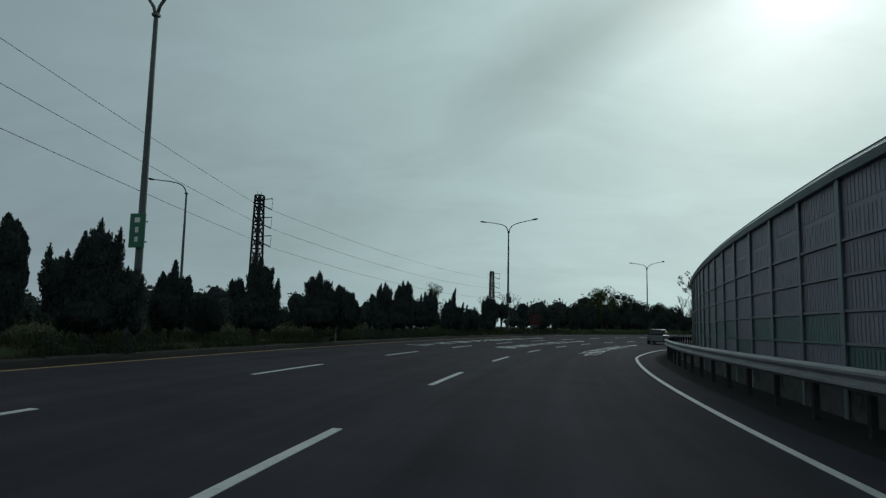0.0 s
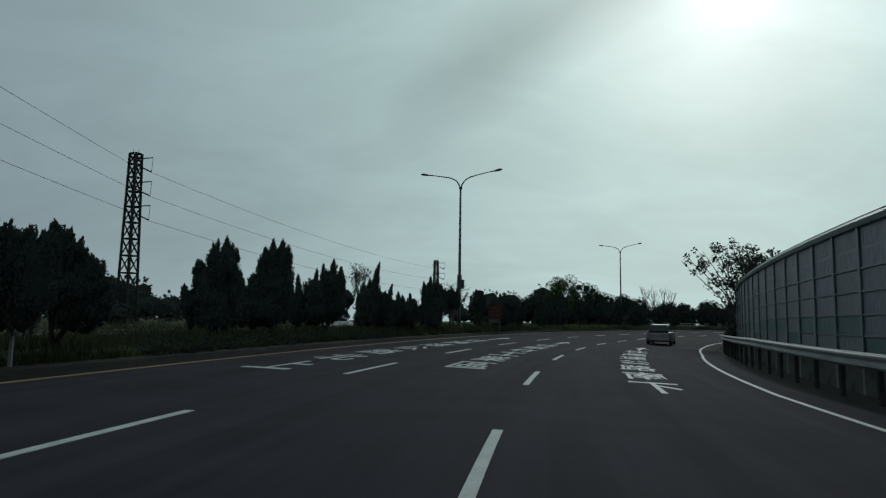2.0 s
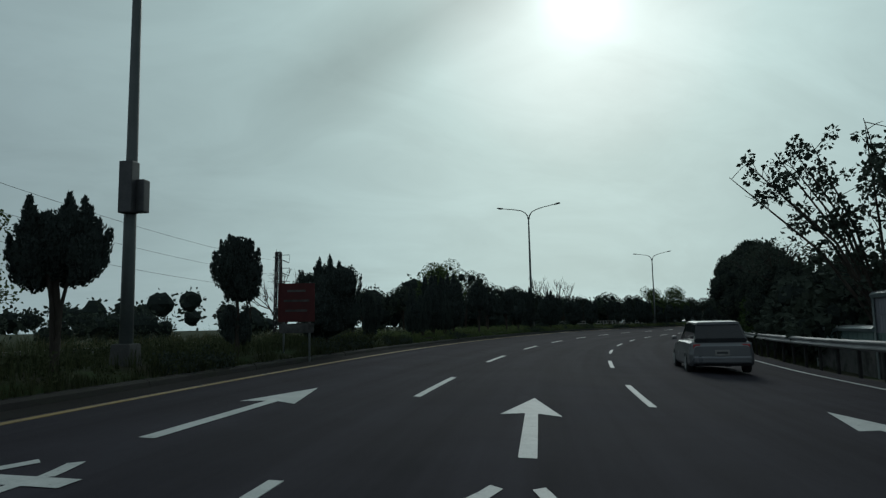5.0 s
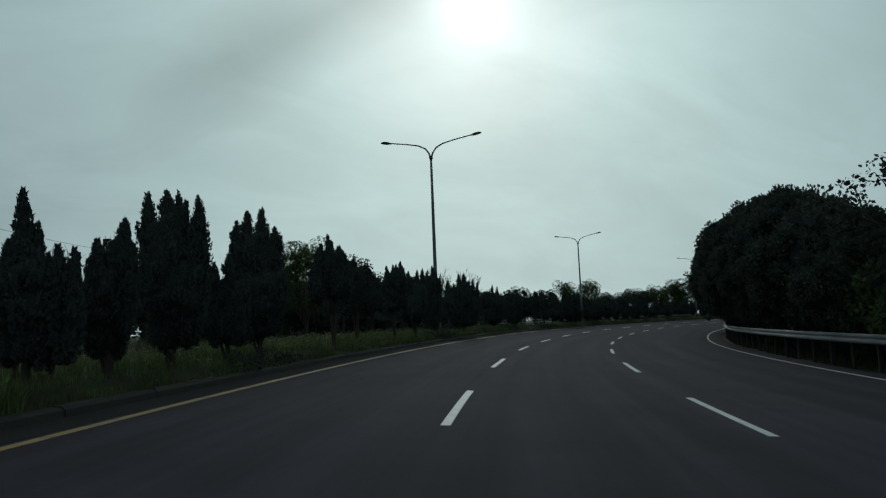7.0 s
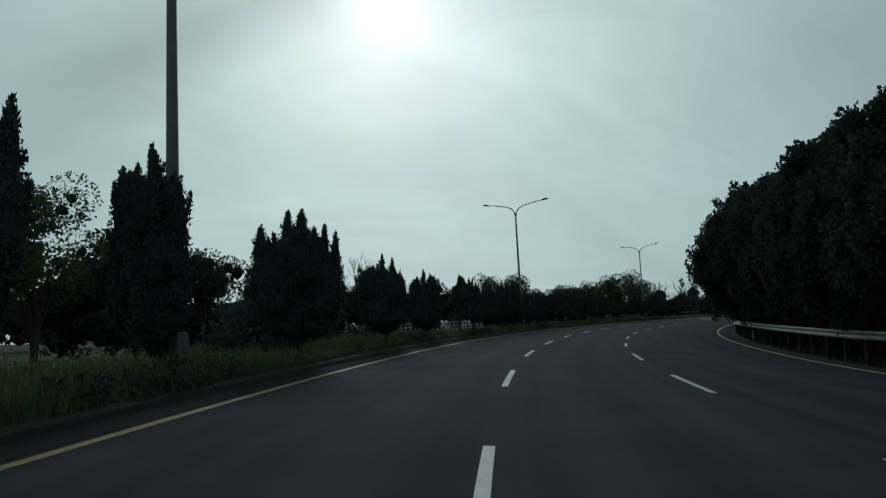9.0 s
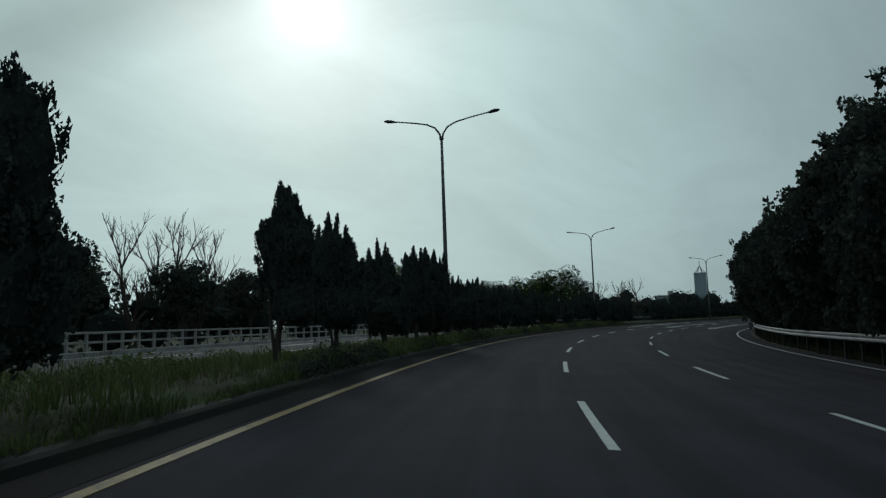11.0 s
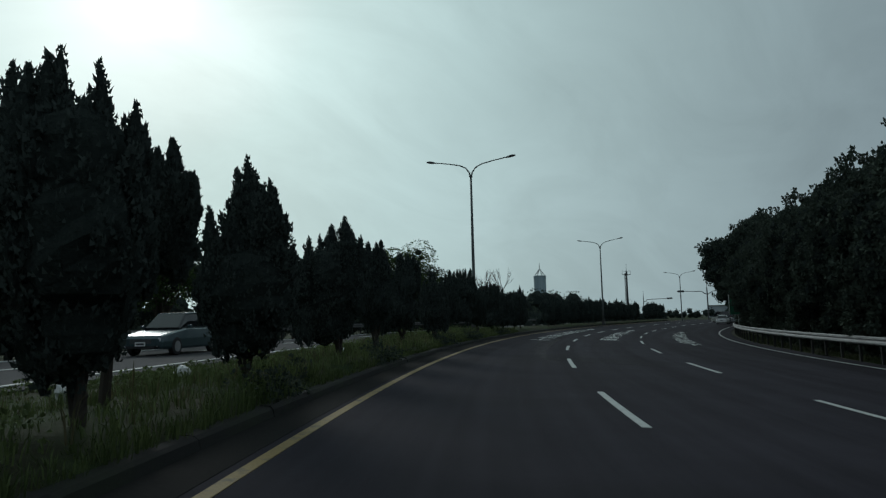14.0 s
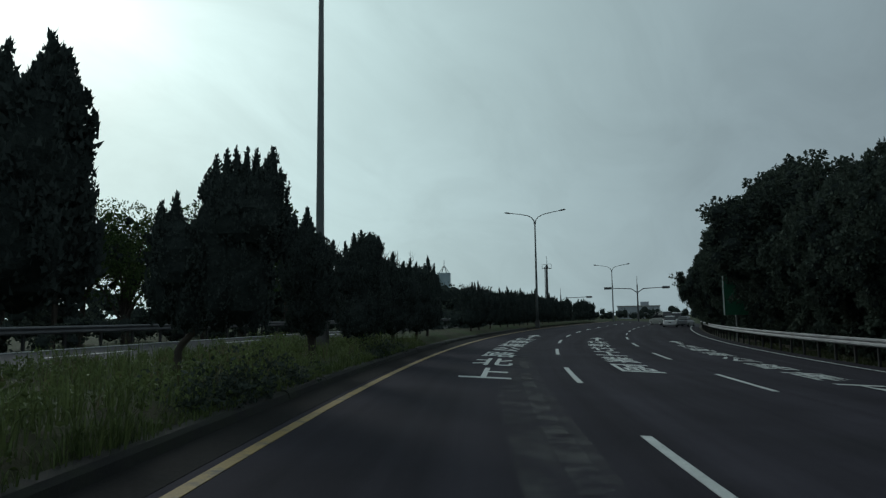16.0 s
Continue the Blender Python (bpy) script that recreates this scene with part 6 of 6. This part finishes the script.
# ------------------------------------------------------------ cars
def car(name, label, paint, L=4.4, W=1.76, H=1.46, estate=False, van=False):
    """A parked-still car; y is forward. Body and cabin are lofted from side stations."""
    body = thing(name, Matrix(), label, "car", "")

    def loft(stations, material, part_name, lab=""):
        verts, faces, n = [], [], 10
        for y, w, z0, z1, r in stations:
            ring = [(-w, z0 + r), (-w + r * 0.6, z0), (w - r * 0.6, z0), (w, z0 + r), (w, (z0 + z1) / 2), (w - r * 0.5, z1 - r * 0.5), (w - r * 1.4, z1), (-w + r * 1.4, z1), (-w + r * 0.5, z1 - r * 0.5), (-w, (z0 + z1) / 2)]
            verts += [(x, y, z) for x, z in ring]
        for i in range(len(stations) - 1):
            for j in range(n):
                a, b = i * n + j, i * n + (j + 1) % n
                faces.append((a, b, b + n, a + n))
        faces += [tuple(range(n)), tuple(range((len(stations) - 1) * n, len(stations) * n))]
        return put(part_name, mesh_of(part_name, verts, faces, material, False), body, label=lab)

    w = W / 2
    bz = 0.92 if not van else 1.05
    loft([(-L / 2, w * 0.86, 0.34, bz - 0.12, 0.08), (-L / 2 + 0.15, w * 0.97, 0.24, bz, 0.08), (-L * 0.2, w, 0.22, bz + 0.02, 0.08), (L * 0.15, w, 0.22, bz, 0.08), (L * 0.36, w * 0.97, 0.22, bz - 0.13, 0.08), (L / 2 - 0.1, w * 0.9, 0.26, bz - 0.22, 0.08), (L / 2, w * 0.78, 0.36, bz - 0.32, 0.06)], paint, "body")
    back = -L / 2 + (0.12 if estate or van else 0.55)
    nose = L * 0.20 if not van else L * 0.34
    cab = [(back, w * 0.80, bz - 0.02, bz + 0.10, 0.05), (back + (0.30 if estate or van else 0.55), w * 0.74, bz - 0.02, H - 0.05, 0.09), (-L * 0.10, w * 0.74, bz - 0.02, H, 0.09), (L * 0.05, w * 0.73, bz - 0.02, H - 0.03, 0.09), (nose, w * 0.80, bz - 0.04, bz + 0.05, 0.05)]
    loft(cab, M_GLASS, "greenhouse", "dark glazed cabin")
    roof = [(back + (0.24 if estate or van else 0.5), w * 0.66, H - 0.09, H - 0.02, 0.03), (-L * 0.10, w * 0.70, H - 0.03, H + 0.02, 0.03), (L * 0.05, w * 0.66, H - 0.07, H - 0.005, 0.03)]
    loft(roof, paint, "roof")
    for y in (-L * 0.31, L * 0.30):
        for sx in (-1, 1):
            m = Matrix.Translation((sx * (w - 0.10), y, 0.31)) @ Matrix.Rotation(radians(90), 4, "Y")
            wheel = put("wheel", mesh_of("wheel", *tube([(0, 0, -0.1), (0, 0, -0.08), (0, 0, 0.08), (0, 0, 0.1)], [0.28, 0.31, 0.31, 0.28], 18), M_TYRE), body, m)
            put("rim", mesh_of("rim", *tube([(0, 0, -0.11), (0, 0, 0.11)], [0.19, 0.19], 14), M_STEEL), wheel)
    for sx in (-1, 1):
        part("tail_light", boxed(0.20, 0.05, 0.20, (sx * w * 0.74, -L / 2 + 0.05, bz - 0.16), 0.02), M_RED, body)
        part("headlight", boxed(0.28, 0.10, 0.13, (sx * w * 0.66, L / 2 - 0.07, bz - 0.36), 0.02), M_LAMPGLASS, body)
        fog = part("fog_light_housing", boxed(0.22, 0.06, 0.12, (sx * w * 0.66, L / 2 - 0.06, 0.36), 0.02), M_TYRE, body)
        part("fog_light", boxed(0.07, 0.03, 0.06, (sx * w * 0.68, L / 2 - 0.025, 0.36), 0.01), M_LAMPGLASS, fog)
        part("chrome_strip", boxed(0.20, 0.03, 0.02, (sx * w * 0.62, L / 2 - 0.03, 0.44), 0.005), M_STEEL, body)
        part("mirror", boxed(0.16, 0.09, 0.11, (sx * (w + 0.05), L * 0.13, bz + 0.08), 0.03), paint, body)
    part("bumper", boxed(W * 0.88, 0.12, 0.20, (0, -L / 2 + 0.02, 0.42), 0.04), paint, body)
    plate = part("number_plate", boxed(0.38, 0.02, 0.16, (0, -L / 2 - 0.045, 0.62), 0.005), M_CONC, body)
    part("writing_bar", boxed(0.30, 0.006, 0.06, (0, -L / 2 - 0.058, 0.62)), M_DARKMETAL, plate)
    part("grille", boxed(W * 0.46, 0.05, 0.16, (0, L / 2 - 0.012, 0.50), 0.02), M_DARKMETAL, body)
    part("air_intake", boxed(W * 0.62, 0.06, 0.10, (0, L / 2 - 0.03, 0.31), 0.02), M_TYRE, body)
    part("windscreen_wiper", boxed(0.55, 0.012, 0.012, (-0.2, nose + 0.02, bz + 0.03)), M_TYRE, body)
    front = part("number_plate", boxed(0.38, 0.02, 0.14, (0, L / 2 + 0.02, 0.42), 0.005), M_WHITEPAINT, body)
    part("writing_bar", boxed(0.30, 0.006, 0.06, (0, L / 2 + 0.033, 0.42)), M_DARKMETAL, front)
    return body


lead = car("estate_car", "silver grey estate car driving in the kerb-side lane", M_SILVER, 4.5, 1.78, 1.5, estate=True)
lead.matrix_basis = stand(78.2, 6.75, 0.0)
oncoming = car("hatchback_car", "dark teal hatchback on the opposite carriageway", M_TEAL, 4.2, 1.76, 1.5, estate=True)
oncoming.matrix_basis = stand(191.2, -14.4, 0.1, 180)
passing = car("sedan_car", "white sedan driving on the opposite carriageway", M_CARWHITE)
passing.matrix_basis = stand(75.5, -20.6, -0.25, 180)
queue = car("sedan_car", "white sedan waiting before the crossing", M_CARWHITE)
queue.matrix_basis = stand(287.0, 7.2, 0.0)
grey = car("sedan_car", "silver sedan waiting before the crossing", M_SILVER)
grey.matrix_basis = stand(297.0, 8.9, 0.0, -14)
suv = car("van", "white van waiting before the crossing", M_CARWHITE, 4.7, 1.85, 1.95, van=True)
suv.matrix_basis = stand(302.0, 7.6, 0.0)
dark = car("van", "dark grey van at the crossing", M_POLE, 4.7, 1.85, 2.0, van=True)
dark.matrix_basis = stand(300.0, 5.4, 0.0, 30)


# ------------------------------------------------------------ the crossing: signals, mast, column, building
def signal_mast(m, arms, H=7.2):
    """A pole with cantilever arms that carry signal heads."""
    mast = thing("signal_mast", m, "dark traffic signal mast with long horizontal arms", "traffic light", "signal masts at the crossing")
    put("pole", mesh_of("pole", *tube([(0, 0, -0.3), (0, 0, H)], [0.17, 0.11], 10), M_DARKMETAL), mast)
    put("finial", mesh_of("finial", *tube([(0, 0, H), (0, 0, H + 1.6)], [0.06, 0.03], 6), M_DARKMETAL), mast)
    for length in arms:
        sg = 1 if length > 0 else -1
        arm = put("arm", mesh_of("arm", *tube([(0, 0, H - 1.5), (sg * 1.1, 0, H - 0.75), (length, 0, H - 0.55)], [0.09, 0.08, 0.05], 8), M_DARKMETAL), mast)
        bm = boxed(1.35, 0.30, 0.42, (length - sg * 0.3, 0, H - 0.6), 0.05)
        part("signal_head", bm, M_DARKMETAL, arm)
    return mast


head_m = Matrix.Translation((209.3, 204.7, -0.3)) @ Matrix.Rotation(radians(-68), 4, "Z")
signal_mast(head_m, (-5.6, 5.4))
signal_mast(Matrix.Translation((236.0, 232.0, -0.3)) @ Matrix.Rotation(radians(-68), 4, "Z"), (7.0,), 6.6)
signal_mast(Matrix.Translation(at(318.0, 14.5)) @ Matrix.Rotation(radians(-75), 4, "Z"), (-5.5,), 6.9)


def lattice_mast():
    mast = thing("antenna_mast", Matrix.Translation((205.9, 221.3, -0.3)), "slender dark antenna mast with a caged ladder", "mast")
    put("pole", mesh_of("pole", *tube([(0, 0, -0.3), (0, 0, 11.6)], [0.24, 0.15], 10), M_DARKMETAL), mast)
    put("spike", mesh_of("spike", *tube([(0, 0, 11.6), (0, 0, 13.4)], [0.05, 0.02], 6), M_DARKMETAL), mast)
    rungs = []
    for x in (-0.95, -0.55):
        rungs.append(bar((x, 0, 4.2), (x, 0, 11.2), 0.065))
    for i in range(15):
        rungs.append(bar((-0.95, 0, 4.3 + 0.48 * i), (-0.1, 0, 4.3 + 0.48 * i), 0.03))
    put("ladder", mesh_of("ladder", *joined(rungs), M_DARKMETAL), mast)
    for z in (10.9, 4.4):
        part("platform", boxed(1.7, 1.3, 0.08, (0, 0, z), 0.02), M_DARKMETAL, mast)
        for y in (-0.6, 0.6):
            rails = [bar((x, y, z), (x, y, z + 0.8), 0.03) for x in (-0.8, 0.8)] + [bar((-0.8, y, z + 0.8), (0.8, y, z + 0.8), 0.03)]
            put("railing", mesh_of("railing", *joined(rails), M_DARKMETAL), mast)


lattice_mast()


def column():
    """A tall pale round tower topped with an open pointed frame."""
    tower = thing("round_tower", Matrix.Translation((417.7, 387.7, -1.0)), "tall pale blue-grey round tower with a pointed open frame", "tower")
    pale = surface("pale_blue_grey_cladding", (0.22, 0.30, 0.33), (0.34, 0.42, 0.45), 0.3, 0.6, 0.0, 6.0, stretch=(1, 1, 0.1))
    put("shaft", mesh_of("shaft", *tube([(0, 0, -1), (0, 0, 28.0)], [3.6, 3.6], 24), pale), tower)
    for k in range(12):
        a = k * math.pi / 6
        put("rib", mesh_of("rib", *bar((3.65 * math.cos(a), 3.65 * math.sin(a), 0), (3.65 * math.cos(a), 3.65 * math.sin(a), 28.4), 0.16), pale), tower)
        if k % 2 == 0:
            put("strut", mesh_of("strut", *bar((3.5 * math.cos(a), 3.5 * math.sin(a), 28.0), (0, 0, 33.0), 0.16), M_DARKMETAL), tower)
    put("ring", mesh_of("ring", *tube([(0, 0, 28.0), (0, 0, 28.5)], [3.9, 3.9], 24), pale), tower)
    put("finial", mesh_of("finial", *tube([(0, 0, 32.5), (0, 0, 36.5)], [0.25, 0.08], 6), M_DARKMETAL), tower)


column()


def flat_building(m, w, d, h, label, storeys, bays):
    b = thing("building", m, label, "building")
    grey_wall = surface("grey_render", (0.26, 0.29, 0.31), (0.36, 0.39, 0.41), 0.2, 0.85, 0.0, 5.0)
    part("wall", boxed(w, d, h, (0, 0, h / 2 - 0.5)), grey_wall, b)
    part("roof", boxed(w + 0.6, d + 0.6, 0.5, (0, 0, h - 0.3), 0.05), M_CONC, b)
    part("stair_tower", boxed(w * 0.2, d * 0.5, 1.8, (w * 0.15, 0, h + 0.7), 0.05), grey_wall, b)
    for i in range(storeys):
        for j in range(bays):
            x = (j + 0.5) / bays * w - w / 2
            part("window", boxed(w / bays * 0.6, 0.12, 1.3, (x, -d / 2 - 0.03, 1.6 + i * 3.0), 0.02), M_GLASS, b)


flat_building(Matrix.Translation((371.0, 256.7, -0.8)) @ Matrix.Rotation(radians(-72), 4, "Z"), 17, 10, 6.0, "long low grey building behind the crossing", 1, 8)
flat_building(Matrix.Translation((257.7, 290.3, -0.8)) @ Matrix.Rotation(radians(-48), 4, "Z"), 9, 8, 9.7, "dark grey block behind the trees", 3, 4)


# ------------------------------------------------------------ stains, litter, small markers
def stain(points, width, name_label):
    """A pale smear that lies on the asphalt, broken up by noise."""
    m = surface("pale_smear", (0.07, 0.07, 0.07), (0.13, 0.13, 0.128), 2.0, 0.95, 0.0, 20.0)
    t = m.node_tree
    b = next(n for n in t.nodes if n.type == "BSDF_PRINCIPLED")
    co = t.nodes.new("ShaderNodeTexCoord")
    nz = node(t, "ShaderNodeTexNoise", Scale=2.2, Detail=6.0, Roughness=0.7)
    t.links.new(co.outputs["Object"], nz.inputs["Vector"])
    t.links.new(ramp(t, nz.outputs["Fac"], [(0.42, (0.0,)), (0.66, (0.55,))]), b.inputs["Alpha"])
    verts, faces = [], []
    n = len(points)
    for i, (s, d) in enumerate(points):
        a, c = points[max(i - 1, 0)], points[min(i + 1, n - 1)]
        ts, td = c[0] - a[0], c[1] - a[1]
        q = math.hypot(ts, td)
        w = width * (0.5 + 0.5 * math.sin(math.pi * (i + 0.5) / n))
        verts += [at(s - td / q * w, d + ts / q * w, 0.004), at(s + td / q * w, d - ts / q * w, 0.004)]
    for i in range(n - 1):
        faces.append((2 * i, 2 * i + 1, 2 * i + 3, 2 * i + 2))
    put("stain", mesh_of("stain", verts, faces, m), road, label=name_label)


stain([(212.0, -1.1), (206.0, -1.05), (201.0, -1.0), (196.0, -0.95), (192.5, -0.9), (190.4, -0.8), (189.4, -0.5), (189.0, 0.0), (188.8, 0.6), (188.6, 1.3), (188.5, 2.2)], 0.16, "pale dusty curved smear")
stain([(215.0, -1.2), (209.0, -1.2), (203.0, -1.15), (198.0, -1.1), (194.0, -1.1)], 0.45, "pale streak along the lane")


def litter(s, d, size, turn):
    bag = thing("litter", stand(s, d, 0.33, turn), "crumpled white plastic bag lying in the grass", "litter")
    r = np.random.default_rng(int(s * 7))
    put("bag", mesh_of("bag", *blob(0, 0, size * 0.4, size, r, 5, 8), M_WHITEPAINT), bag)


litter(175.2, -6.5, 0.16, 20)
litter(178.0, -6.6, 0.12, 80)
litter(185.0, -6.0, 0.10, 50)


def delineator(s, d):
    post = thing("delineator_post", stand(s, d, -0.1), "thin white delineator post behind the guardrail", "post")
    part("post", boxed(0.09, 0.05, 1.5, (0, 0, 0.6), 0.01), M_WHITEPAINT, post)
    part("reflector", boxed(0.07, 0.01, 0.14, (0, -0.03, 1.2), 0.003), M_RED, post)


delineator(153.0, 11.5)


def side_sign():
    """A green sign seen from behind the leaves, on one post."""
    sign = thing("road_sign", stand(246.0, 11.6, -0.1, 18), "dark green road sign half hidden by leaves", "road sign")
    part("post", boxed(0.12, 0.12, 3.2, (0, 0.1, 1.4), 0.01), M_POLE, sign)
    plate = part("plate", boxed(2.0, 0.05, 3.0, (0, 0, 3.4), 0.02), M_GREENSIGN, sign)
    part("border", boxed(0.08, 0.06, 3.0, (-0.95, -0.005, 3.4)), M_WHITEPAINT, plate, "pale border strip")


side_sign()


def bridge_railing(s0, s1, d):
    """A low concrete kerb with closely set posts and two rails."""
    rail = thing("bridge_railing", Matrix(), "pale concrete post and rail fence along the far carriageway", "railing")
    put("kerb", mesh_of("kerb", *sweep(s0, s1, 1.0, [(d - 0.15, -0.2), (d - 0.15, 0.26), (d - 0.12, 0.29), (d + 0.12, 0.29), (d + 0.15, 0.26), (d + 0.15, -0.2)]), M_CONC), rail)
    bm = boxed(0.12, 0.11, 0.84, (0, 0, 0.69), 0.02)
    first = None
    n = int((s1 - s0) / 1.0)
    for i in range(n):
        m = stand(s0 + 0.5 + i, d)
        if first is None:
            first = part("post", bm, M_CONC, rail, m=m)
        else:
            put("post", first.data, rail, m)
    for z in (0.66, 1.05):
        put("rail", mesh_of("rail", *sweep(s0, s1, 1.0, [(d - 0.045, z - 0.045), (d - 0.05, z + 0.03), (d - 0.03, z + 0.045), (d + 0.03, z + 0.045), (d + 0.05, z + 0.03), (d + 0.045, z - 0.045)]), M_CONC), rail)


bridge_railing(150.0, 184.0, -19.0)
